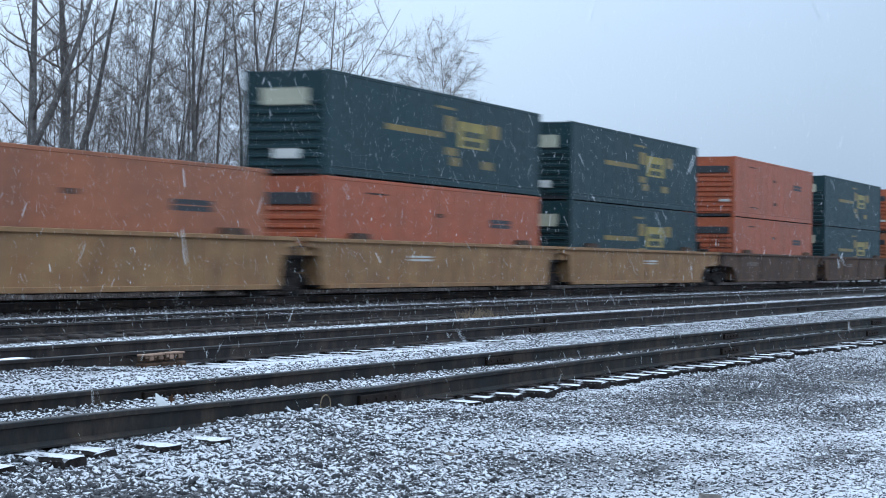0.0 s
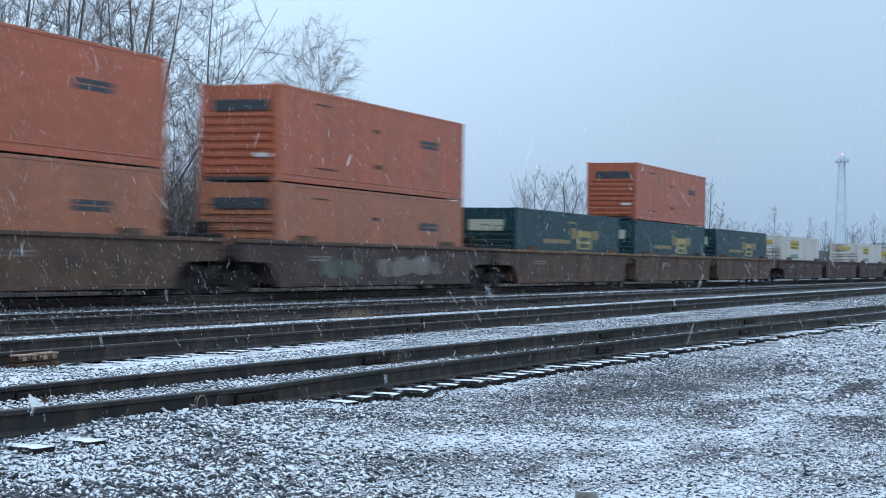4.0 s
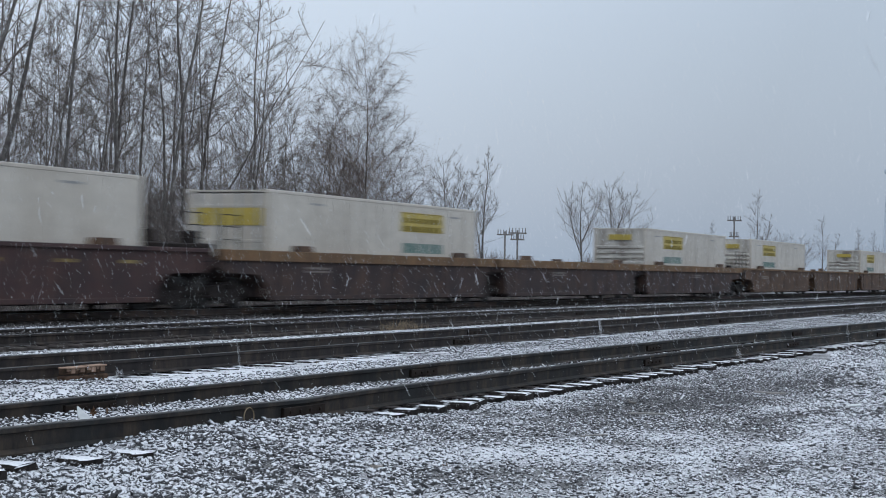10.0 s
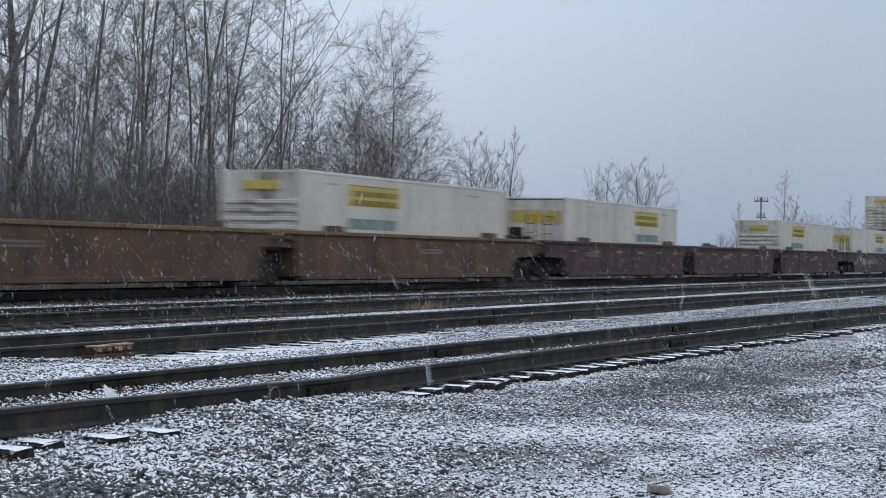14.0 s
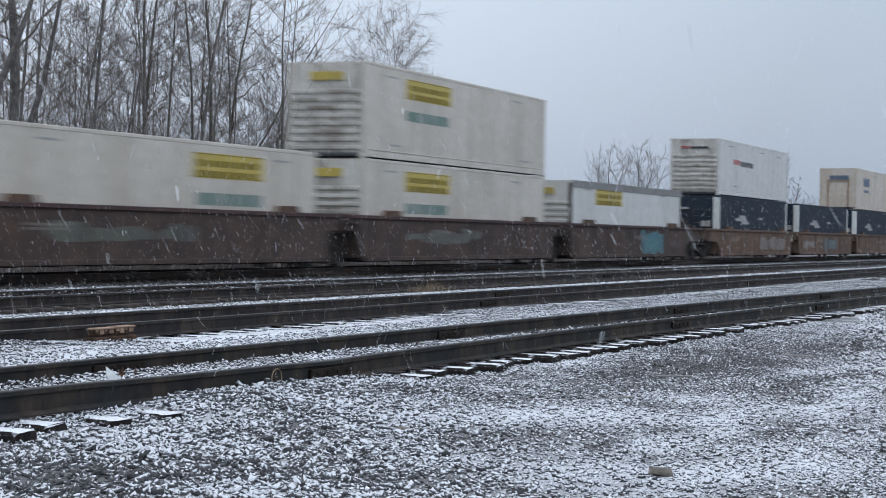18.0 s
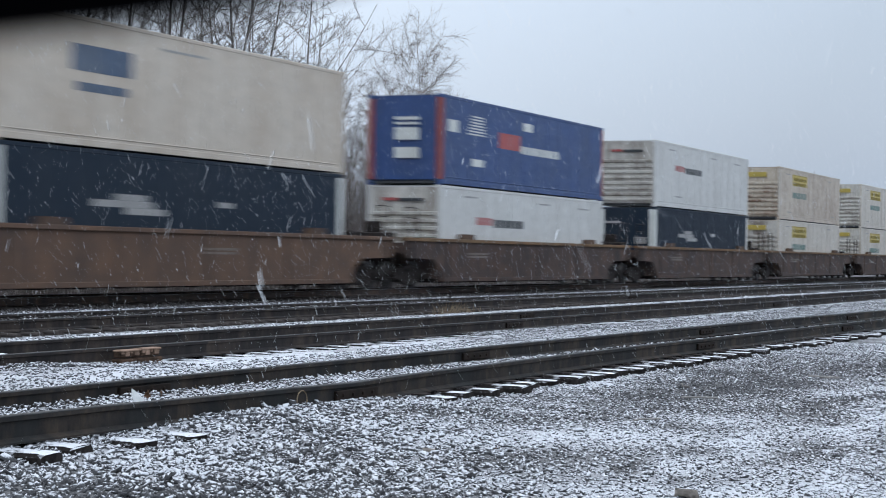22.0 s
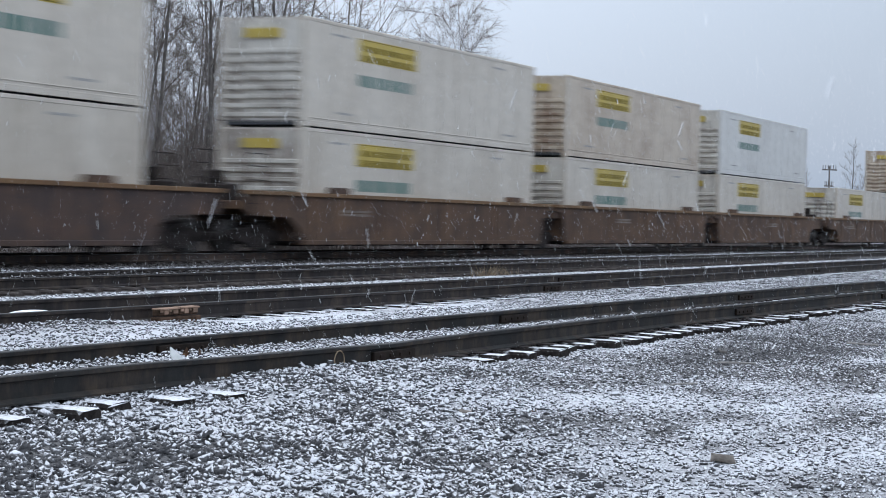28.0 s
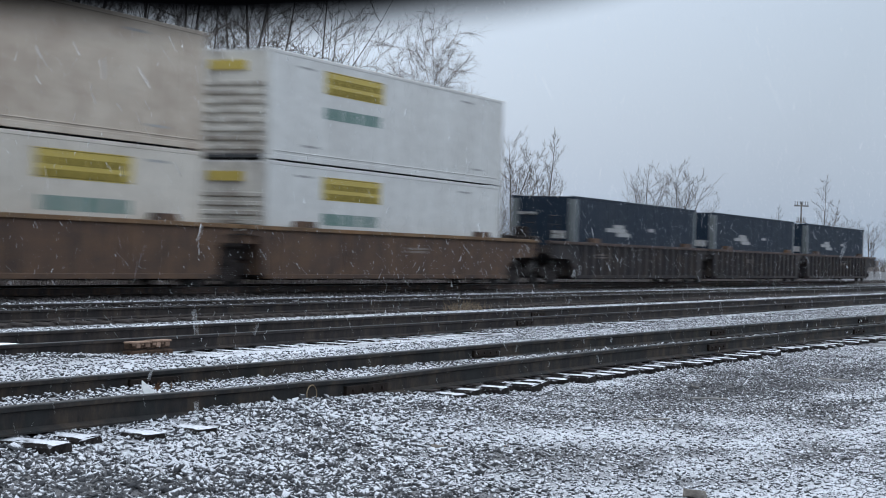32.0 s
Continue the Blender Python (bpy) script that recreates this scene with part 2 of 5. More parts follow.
# twigs of the distant trees: haze is put into their paler colour
M_FARTWIG = plain("haze_paled_twigs", (0.21, 0.19, 0.18), 0.9, 0, 0.3, 2.0, 0)
M_REDTWIG = plain("reddish_brown_twigs", (0.165, 0.132, 0.118), 0.9, 0, 0.35, 2.0, 0)
M_TWIG = plain("bare_twigs", (0.165, 0.142, 0.131), 0.9, 0, 0.35, 2.0, 0)
M_BIRCH = plain("pale_birch_bark", (0.125, 0.108, 0.098), 0.85, 0, 0.4, 4.0, 0.4)
M_BRUSH = plain("dead_brush", (0.165, 0.14, 0.128), 0.95, 0, 0.45, 0.6, 0)
M_ROCK = snowed("pale_field_rock", (0.18, 0.15, 0.125), (0.46, 0.41, 0.36), 20, 0.86, edge=0.1, patch=3.0)
M_STICK = plain("bleached_wood", (0.30, 0.28, 0.26), 0.85, 0, 0.3, 20, 0.2)
M_GRASS = plain("dry_grass", (0.22, 0.165, 0.11), 0.9, 0, 0.35, 30, 0)
M_OLIVE = plain("olive_lettering", (0.20, 0.15, 0.03), 0.7)
M_LEAF = plain("dead_oak_leaf", (0.12, 0.068, 0.042), 0.8, 0, 0.4, 40, 0.2)
M_PLASTIC = plain("white_plastic", (0.72, 0.72, 0.70), 0.5, 0, 0.08, 20, 0)
M_IRON = plain("greasy_cast_iron", (0.030, 0.024, 0.022), 0.75, 0.1, 0.6, 5.0)
M_WHEEL = plain("wheel_steel", (0.045, 0.040, 0.038), 0.5, 0.5, 0.5, 6.0)
M_GALV = plain("galvanised_steel", (0.32, 0.34, 0.36), 0.5, 0.5, 0.2, 3.0)
# pole wood, its colour raised to take in the haze before it
M_POLE = plain("haze_paled_pole_wood", (0.19, 0.175, 0.165), 0.9, 0, 0.3, 3.0)
# the tower's steel, painted lighter to carry the distant haze
M_TOWER = plain("haze_paled_tower", (0.50, 0.54, 0.58), 0.6, 0, 0.15, 3.0, 0)


# ---- helpers for meshes ----
def mesh_of(name, verts, faces, material, smooth=False):
    me = bpy.data.meshes.new(name)
    me.from_pydata([tuple(v) for v in verts], [], [tuple(f) for f in faces])
    if material:
        me.materials.append(material)
    if smooth:
        me.polygons.foreach_set("use_smooth", [True] * len(me.polygons))
    me.update()
    return me


def quads_mesh(name, verts, quads, material):
    """A mesh from arrays, quickly: verts (n, 3), quads (m, 4)."""
    me = bpy.data.meshes.new(name)
    me.vertices.add(len(verts))
    me.vertices.foreach_set("co", np.asarray(verts, np.float32).ravel())
    me.loops.add(len(quads) * 4)
    me.loops.foreach_set("vertex_index", np.asarray(quads, np.int32).ravel())
    me.polygons.add(len(quads))
    me.polygons.foreach_set("loop_start", np.arange(len(quads), dtype=np.int32) * 4)
    me.polygons.foreach_set("loop_total", np.full(len(quads), 4, np.int32))
    me.materials.append(material)
    me.update(calc_edges=True)
    return me


def box(bm, x0, x1, y0, y1, z0, z1, bevel=0.0):
    vs = [bm.verts.new(p) for p in ((x0, y0, z0), (x1, y0, z0), (x1, y1, z0), (x0, y1, z0), (x0, y0, z1), (x1, y0, z1), (x1, y1, z1), (x0, y1, z1))]
    fs = [bm.faces.new([vs[i] for i in q]) for q in ((3, 2, 1, 0), (4, 5, 6, 7), (0, 1, 5, 4), (1, 2, 6, 5), (2, 3, 7, 6), (3, 0, 4, 7))]
    if bevel:
        es = list({e for f in fs for e in f.edges})
        bmesh.ops.bevel(bm, geom=es, offset=bevel, segments=1, affect="EDGES", profile=0.5)
    return bm


def boxes(*list_of_boxes, bevel=0.0):
    bm = bmesh.new()
    for b in list_of_boxes:
        box(bm, *b, bevel=bevel)
    return bm


def prism(points, y0, y1):
    """An outline in x, z drawn out from y0 to y1."""
    bm = bmesh.new()
    a = [bm.verts.new((x, y0, z)) for x, z in points]
    b = [bm.verts.new((x, y1, z)) for x, z in points]
    n = len(points)
    bm.faces.new(a)
    bm.faces.new(b[::-1])
    for i in range(n):
        bm.faces.new((a[(i + 1) % n], a[i], b[i], b[(i + 1) % n]))
    bmesh.ops.recalc_face_normals(bm, faces=bm.faces[:])
    return bm


def tube_bm(points, radius, sides=6, bm=None):
    """A round bar along points."""
    bm = bm or bmesh.new()
    rings = []
    for i, p in enumerate(points):
        a, b = Vector(points[max(i - 1, 0)]), Vector(points[min(i + 1, len(points) - 1)])
        d = (b - a).normalized()
        u = d.orthogonal().normalized()
        v = d.cross(u)
        rings.append([bm.verts.new(Vector(p) + radius * (math.cos(k * math.tau / sides) * u + math.sin(k * math.tau / sides) * v)) for k in range(sides)])
    for r, s in zip(rings, rings[1:]):
        for k in range(sides):
            bm.faces.new((r[k], r[(k + 1) % sides], s[(k + 1) % sides], s[k]))
    bm.faces.new(rings[0][::-1])
    bm.faces.new(rings[-1])
    return bm


def disc_bm(profile, sides=20):
    """A turned body about the y axis: profile rows of (y, radius)."""
    bm = bmesh.new()
    rings = [[bm.verts.new((r * math.cos(k * math.tau / sides), y, r * math.sin(k * math.tau / sides))) for k in range(sides)] for y, r in profile]
    for r, s in zip(rings, rings[1:]):
        for k in range(sides):
            bm.faces.new((r[k], r[(k + 1) % sides], s[(k + 1) % sides], s[k]))
    bm.faces.new(rings[0][::-1])
    bm.faces.new(rings[-1])
    bmesh.ops.recalc_face_normals(bm, faces=bm.faces[:])
    return bm


def data_of(name, bm, material):
    me = bpy.data.meshes.new(name)
    bm.to_mesh(me)
    bm.free()
    me.materials.append(material)
    return me


def part(name, bm, material, parent, label="", at=None):
    """One mesh object under a thing or a part; bm may be a mesh that is shared."""
    me = bm if isinstance(bm, bpy.types.Mesh) else data_of(name, bm, material)
    ob = new(name, me)
    ob.parent = parent
    if at is not None:
        ob.matrix_basis = at
    if label:
        ob["label"] = label
    if name in ("lettering", "green_lettering", "stencil", "spring_nest", "name_mark", "dark_mark", "emblem_figure", "crown", "panel_seam"):
        ob["kind"] = "stuff"
    return ob


def group_of(name, label, category, group="", kind=""):
    ob = new(name)
    ob.empty_display_size = 0.3
    return tagged(ob, label, category, group, kind)


# ---- ground ----
T1_X = (-40, 5, 9, 12, 16, 19, 21, 23, 26, 29, 31, 34, 40, 48, 60, 90, 1200)
T1_Y = (8.4, 7.66, 7.595, 7.545, 7.445, 7.37, 7.335, 7.275, 7.20, 7.13, 7.06, 6.92, 6.62, 6.25, 5.75, 5.0, 5.0)
RAIL_TOP, GAUGE = 0.18, 1.51


def centre_1(x):
    """The nearest track's middle line, smoothed."""
    return sum(np.interp(np.asarray(x, float) + d, T1_X, T1_Y) for d in (-2.0, -1.0, 0.0, 1.0, 2.0)) / 5


def lift_1(x):
    """How far the nearest rail rides above or below level: it sags at its joints."""
    return np.interp(np.asarray(x, float), (6, 9, 10, 11.2, 12.6, 13.4, 14.7, 16, 19, 21, 25, 40), (0.04, 0.039, 0.033, 0.014, 0.003, -0.012, 0.003, 0.008, 0.017, 0.018, 0.01, 0.0))


def ground_z(x, y):
    """Height of the gravel: banked up against the nearest rail, then a shoulder below the tie ends."""
    x, y = np.asarray(x, float), np.asarray(y, float)
    c = centre_1(x)
    between = np.interp(x, (9, 12, 14.5, 17.5, 20, 26, 34), (0.075, 0.065, 0.05, 0.035, 0.01, -0.01, -0.055))
    z = -0.055 + (between + 0.055) * np.clip((0.70 - np.abs(y - c)) / 0.06, 0, 1)
    z = z + 0.105 * np.clip((y - 9.2) / 1.4, 0, 1) * np.clip((11.22 - y) / 0.06, 0, 1) * (np.clip((16.4 - x) / 1.2, 0, 1) + 0.38 * np.clip((x - 15.4) / 1.0, 0, 1) * np.clip((34 - x) / 6, 0, 1))
    bank = np.interp(x, (8, 9, 10.6, 11.2, 12.6, 13.6, 14.5, 15.2, 34), (0.01, 0.015, 0.03, 0.065, 0.045, 0.025, -0.01, -0.055, -0.055))
    shoulder = np.interp(x, (8, 10.4, 11.2, 13.6, 14.9, 26, 34), (-0.04, -0.035, 0.03, -0.005, -0.06, -0.06, -0.06))
    z = z + (bank - z) * np.clip((c - 0.68 - y) / 0.1, 0, 1)
    z = z + (shoulder - z) * np.clip((c - 0.85 - y) / 0.4, 0, 1)
    z = z + (-0.085 - z) * np.clip((c - 1.3 - y) / 1.7, 0, 1)
    z = z - 0.03 * np.clip((4.5 - y) / 2.5, 0, 1)
    z = z + 0.025 * np.sin(x * 0.9 + y * 0.6) * np.sin(y * 1.3 - x * 0.35) * np.clip((6.2 - y) / 1.5, 0, 1)
    # ruts of a service road
    z = z - 0.04 * np.exp(-((y - 2.9 + 0.03 * (x - 15)) / 0.28) ** 2) * np.clip((x - 15) / 4, 0, 1)
    # gravel heaped up to the third track's rails
    z = z + 0.155 * np.clip((y - 17.0) / 0.12, 0, 1) * np.clip((21.3 - y) / 1.1, 0, 1)
    z = z + 0.02 * np.clip((y - 14.9) / 0.3, 0, 1) * np.clip((16.0 - y) / 0.2, 0, 1)
    far = np.clip((np.hypot(x, y) - 250) / 600, 0, 1)
    return z * (1 - far) - 0.4 * far


def build_ground():
    xs = np.concatenate([np.linspace(-3000, -60, 10), np.linspace(-50, 0, 14), np.linspace(1, 45, 150), np.linspace(47, 150, 40), np.linspace(170, 3500, 24)])
    ys = np.concatenate([np.linspace(-3000, -50, 8), np.linspace(-40, -2, 14), np.linspace(-1.5, 5.4, 46), np.linspace(5.5, 7.1, 33), np.linspace(7.2, 12, 34), np.linspace(12.5, 14.6, 4), np.linspace(14.8, 16.8, 21), np.linspace(16.85, 21.4, 41), np.linspace(22.0, 60, 41), np.linspace(75, 3500, 22)])
    gx, gy = np.meshgrid(xs, ys, indexing="ij")
    v = np.stack([gx.ravel(), gy.ravel(), ground_z(gx.ravel(), gy.ravel())], -1)
    n, m = len(xs), len(ys)
    i, j = np.meshgrid(np.arange(n - 1), np.arange(m - 1), indexing="ij")
    a = (i * m + j).ravel()
    me = quads_mesh("ground", v, np.stack([a, a + m, a + m + 1, a + 1], -1), M_GROUND)
    me.polygons.foreach_set("use_smooth", [True] * len(me.polygons))
    tagged(new("ground", me), "grey gravel ground dusted with fresh snow", "ground", kind="structure")


build_ground()


def rocks(name, material, x, y, z, size, seed, flat=0.34, tilt=0.36):
    """Many broken stones in one mesh: six-sided lumps with bent corners."""
    rng = np.random.default_rng(seed)
    n = len(x)
    cube = np.array([(-1, -1, -1), (1, -1, -1), (1, 1, -1), (-1, 1, -1), (-1, -1, 1), (1, -1, 1), (1, 1, 1), (-1, 1, 1)], float)
    p = cube[None] * (0.55 + 0.45 * rng.random((n, 8, 1))) + rng.normal(0, 0.24, (n, 8, 3))
    p *= (size[:, None] * np.stack([0.8 + 0.6 * rng.random(n), 0.6 + 0.4 * rng.random(n), flat + 0.34 * rng.random(n)], -1))[:, None, :]
    a, b, c = rng.random(n) * math.tau, rng.normal(0, tilt, n), rng.normal(0, tilt, n)
    ca, sa, cb, sb, cc, sc = np.cos(a), np.sin(a), np.cos(b), np.sin(b), np.cos(c), np.sin(c)
    yv, zv = p[..., 1] * cb[:, None] - p[..., 2] * sb[:, None], p[..., 1] * sb[:, None] + p[..., 2] * cb[:, None]
    xv, zv = p[..., 0] * cc[:, None] + zv * sc[:, None], -p[..., 0] * sc[:, None] + zv * cc[:, None]
    xv, yv = xv * ca[:, None] - yv * sa[:, None], xv * sa[:, None] + yv * ca[:, None]
    v = np.stack([xv + x[:, None], yv + y[:, None], zv + z[:, None]], -1).reshape(-1, 3)
    q = np.array(((3, 2, 1, 0), (4, 5, 6, 7), (0, 1, 5, 4), (1, 2, 6, 5), (2, 3, 7, 6), (3, 0, 4, 7)))
    quads = (np.arange(n)[:, None, None] * 8 + q[None]).reshape(-1, 4)
    return new(name, quads_mesh(name, v, quads, material))


def scatter(seed, x0, x1, y0, y1, density, keep):
    rng = np.random.default_rng(seed)
    n = int((x1 - x0) * (y1 - y0) * density)
    x, y = rng.uniform(x0, x1, n), rng.uniform(y0, y1, n)
    k = keep(x, y)
    return x[k], y[k], rng


def build_ballast():
    # coarse ballast on the shoulder of the nearest track
    x, y, rng = scatter(11, 5.5, 29, 0.6, 7.0, 820, lambda x, y: (y > 0.155 * x - 0.2) & (y < centre_1(x) - np.where(x < 14.6, 0.80, 0.86)) & (y > 0.16 * x + 0.6 - 2.2 * np.clip((10 - x) / 3, 0, 1)) & (y < 0.8 * x))
    s = rng.uniform(0.011, 0.027, len(x)) * np.where(rng.random(len(x)) < 0.06, 1.45, 1.0)
    fine = np.clip((x - 7.2 - (y - 3.5) * 1.7) / 3.0, 0, 1)
    s = s * (1 - 0.34 * fine)
    tagged(rocks("ballast", M_STONE, x, y, ground_z(x, y) + s * (rng.uniform(-0.5, 0.35, len(x)) - 0.05 * fine), s, 5, 0.30, 0.5), "crushed grey ballast stones dusted with snow", "gravel", kind="stuff")
    # fine gravel of the service road, trodden into the ground
    odds = np.random.default_rng(3)
    x, y, rng = scatter(12, 8, 44, 0.8, 6.0, 1500, lambda x, y: (odds.random(len(x)) < (11 / x) ** 1.3) & (y <= 0.16 * x + 0.6 - 2.2 * np.clip((10 - x) / 3, 0, 1)) & (y > 0.11 * x - 0.5) & (x + y > 9.5) & (y < centre_1(x) - 0.86))
    s = rng.uniform(0.007, 0.0145, len(x)) * np.where(rng.random(len(x)) < 0.07, 1.9, 1.0) * np.clip(x / 14, 1, 1.8)
    tagged(rocks("gravel", M_STONE, x, y, ground_z(x, y) + s * rng.uniform(-0.35, 0.25, len(x)), s, 6, 0.3, 0.45), "fine trampled gravel under patchy snow", "gravel", kind="stuff")
    # sparse gravel on the near side, towards the standpoint
    x, y, rng = scatter(16, -6, 9, -3, 6.6, 25, lambda x, y: ~((y < 0.8 * x) & (x + y > 9.5) & (x > 5.5)) & (y < centre_1(x) - 0.85))
    s = rng.uniform(0.008, 0.02, len(x))
    tagged(rocks("near_gravel", M_STONE, x, y, ground_z(x, y) + s * rng.uniform(-0.3, 0.3, len(x)), s, 10), "loose grey gravel under thin snow", "gravel", kind="stuff")
    # stones between the rails and between the tracks
    x, y, rng = scatter(13, 8.5, 60, 5.2, 11.2, 300, lambda x, y: (y > centre_1(x) - 0.68) & (y < 0.8 * x) & (y > 0.125 * x) & ((np.abs(y - centre_1(x)) < 0.66) | (y > centre_1(x) + 0.83)))
    s = rng.uniform(0.008, 0.018, len(x))
    tagged(rocks("track_ballast", M_STONE, x, y, ground_z(x, y) + np.where((y > 10.35) & (x > 17) & (x < 26), -0.012, np.where(y > 10.3, 0.035, np.where(np.abs(y - centre_1(x)) < 0.66, 0.012, 0.02))) + s * 0.3, s, 7), "snow-dusted ballast between the tracks", "gravel", kind="stuff")
    clear = lambda y: (np.abs(y - 11.3) > 0.12) & (np.abs(y - 12.81) > 0.12) & (np.abs(y - 16.83) > 0.12) & (np.abs(y - 18.34) > 0.12)
    x, y, rng = scatter(14, 18, 76, 11.3, 24.0, 40, lambda x, y: (y < 0.8 * x) & (y > 0.125 * x) & clear(y) & ((y < 12.9) | ((y > 16.95) & (y < 18.4)) | (y > 20.3)))
    s = rng.uniform(0.016, 0.032, len(x))
    tagged(rocks("far_ballast", M_DARKSTONE, x, y, ground_z(x, y) + 0.02 + s * 0.3, s, 8), "oil-darkened ballast around the farther tracks", "gravel", kind="stuff")
    x, y, rng = scatter(17, 18, 76, 15.1, 20.4, 110, lambda x, y: (y < 0.8 * x) & (y > 0.125 * x) & ((y < 16.1) | (y > 18.5)))
    s = rng.uniform(0.012, 0.026, len(x))
    tagged(rocks("snowy_ballast", M_STONE, x, y, ground_z(x, y) + s * 0.3, s, 12), "strips of snow-covered ballast between the farther tracks", "gravel", kind="stuff")
    x, y, rng = scatter(15, 60, 130, 5.5, 24, 22, lambda x, y: (y > 0.1 * x - 4) & (np.abs(y - centre_1(x)) > 0.95) & (np.abs(y - 12.05) > 0.95) & (np.abs(y - 17.58) > 0.95))
    s = rng.uniform(0.02, 0.045, len(x))
    tagged(rocks("distant_ballast", M_STONE, x, y, ground_z(x, y) + s * 0.3, s, 9), "ballast thinning out along the far yard", "gravel", kind="stuff")


build_ballast()

# ---- tracks ----
RAIL_SHAPE = ((-0.07, 0.0), (0.07, 0.0), (0.07, 0.012), (0.012, 0.034), (0.012, 0.128), (0.036, 0.138), (0.036, 0.1635), (-0.036, 0.1635), (-0.036, 0.138), (-0.012, 0.128), (-0.012, 0.034), (-0.07, 0.012))
HEAD_SHAPE = ((-0.0355, 0.164), (0.0355, 0.164), (0.035, 0.167), (0.027, 0.172), (-0.027, 0.172), (-0.035, 0.167))


def drawn(name, shape, xs, ys, z, material):
    n, k = len(xs), len(shape)
    v = np.array([(x, y + a, h + b) for x, y, h in zip(xs, ys, z + 0 * xs) for a, b in shape])
    q = [(i * k + j, (i + 1) * k + j, (i + 1) * k + (j + 1) % k, i * k + (j + 1) % k) for i in range(n - 1) for j in range(k)]
    return mesh_of(name, v, q + [tuple(range(k))[::-1], tuple((n - 1) * k + j for j in range(k))], material)


def worn_tie(seed, material):
    """A hewn tie with splintered ends and uneven edges."""
    rng = np.random.default_rng(seed)
    ys = np.array((-1.3, -1.24, -1.1, -0.85, -0.4, 0.2, 0.7, 1.05, 1.22, 1.3))
    shape = np.array(((-0.115, -0.18), (0.115, -0.18), (0.118, -0.02), (0.098, 0.0), (0.03, 0.004), (-0.05, -0.003), (-0.1, 0.0), (-0.118, -0.022)))
    v = np.array([(a, y, b) for y in ys for a, b in shape]).reshape(len(ys), 8, 3)
    v[:, :, 0] += rng.normal(0, 0.003, v.shape[:2])
    v[:, 2:, 2] += rng.normal(0, 0.0012, (len(ys), 6))
    for end in (0, -1):
        v[end, :, 1] += rng.normal(0, 0.02, 8)
        v[end, 2:, 2] -= rng.uniform(0, 0.007, 6)
    n = len(ys)
    q = [(i * 8 + j, (i + 1) * 8 + j, (i + 1) * 8 + (j + 1) % 8, i * 8 + (j + 1) % 8)[::-1] for i in range(n - 1) for j in range(8)]
    return mesh_of("tie", v.reshape(-1, 3), q + [tuple(range(8)), tuple((n - 1) * 8 + j for j in range(8))[::-1]], material)


TIE_MESH = [worn_tie(60 + i, M_TIE) for i in range(6)]
BARE_TIE_MESH = [worn_tie(70, M_TIEBARE)]
PLATE_MESH = data_of("tie_plate", boxes((-0.1, 0.1, -0.17, 0.17, 0.0, 0.013), bevel=0.004), M_IRON)
BAR_MESH = data_of("joint_bar", boxes((-0.36, 0.36, -0.044, -0.012, 0.04, 0.118), (-0.27, -0.24, -0.058, -0.04, 0.065, 0.093), (-0.1, -0.07, -0.058, -0.04, 0.065, 0.093), (0.07, 0.1, -0.058, -0.04, 0.065, 0.093), (0.24, 0.27, -0.058, -0.04, 0.065, 0.093), bevel=0.005), M_JOINT)


def build_track(name, centre, head, label, ties, joints, seed, tie_mesh=TIE_MESH, steel=M_RAIL, lift=lambda x: 0.0):
    rng = random.Random(seed)
    track = group_of(name, label, "railway track", kind="structure")
    xs = np.concatenate([np.linspace(-40, 0, 9), np.linspace(1, 60, 119), np.linspace(62, 200, 30), np.linspace(220, 1200, 20)])
    for side in (-GAUGE / 2, GAUGE / 2):
        up = 0.008 + (lift(xs) if side < 0 else 0.0)
        rail = part("rail", drawn("rail", RAIL_SHAPE, xs, centre(xs) + side, up, steel), None, track)
        part("rail_head", drawn("rail_head", HEAD_SHAPE, xs, centre(xs) + side, up, head), None, rail)
        for x, which in joints:
            if which * side < 0:
                continue
            slope = float(centre(x + 0.5) - centre(x - 0.5))
            part("joint_bar", BAR_MESH, None, track, at=pose(x, float(centre(x)) + side, 0.008 + (float(lift(x)) if side < 0 else 0.0), 0, 0, math.degrees(math.atan(slope))))
    x = ties[0]
    while x < ties[1]:
        slope = float(centre(x + 0.5) - centre(x - 0.5))
        y = float(centre(x))
        skew = math.degrees(math.atan(slope)) + rng.uniform(-1.6, 1.6)
        part("tie", rng.choice(tie_mesh), None, track, at=pose(x, y + rng.uniform(-0.09, 0.09) + 0.12, 0.004 - rng.uniform(0, 0.012) + 0.8 * float(lift(x)), rng.uniform(-0.5, 0.5), 0, skew))
        if x < ties[2]:
            for side in (-GAUGE / 2, GAUGE / 2):
                part("tie_plate", PLATE_MESH, None, track, at=pose(x, y + side, 0.006, 0, 0, skew))
        x += rng.uniform(0.44, 0.56)


build_track("track_1", centre_1, M_RAILHEAD, "dark jointed rails on creosoted ties with snow on them", (6.2, 62, 30), ((13.5, -1), (12.7, 1), (19.3, 1), (23.2, -1), (28.2, 1), (31.2, -1), (37.6, 1), (38.5, -1)), 1, lift=lift_1)
build_track("track_2", lambda x: 12.05 + 0 * np.asarray(x, float), M_RAILHEAD, "dark siding rails on snowy wooden ties", (12, 64, 12), ((28.5, -1), (33, 1), (47, -1)), 2, steel=M_RAILBROWN)
build_track("track_3", lambda x: 17.58 + 0 * np.asarray(x, float), M_RAILHEAD, "dark rails of a siding in snowy ballast", (20, 74, 20), ((52, -1), (90, 1)), 3, BARE_TIE_MESH, M_RAILBROWN)
build_track("track_4", lambda x: 25.39 + 0 * np.asarray(x, float), M_BRIGHTHEAD, "main line rails polished by the train's wheels", (30, 90, 30), (), 4, BARE_TIE_MESH, M_RAILRUST)

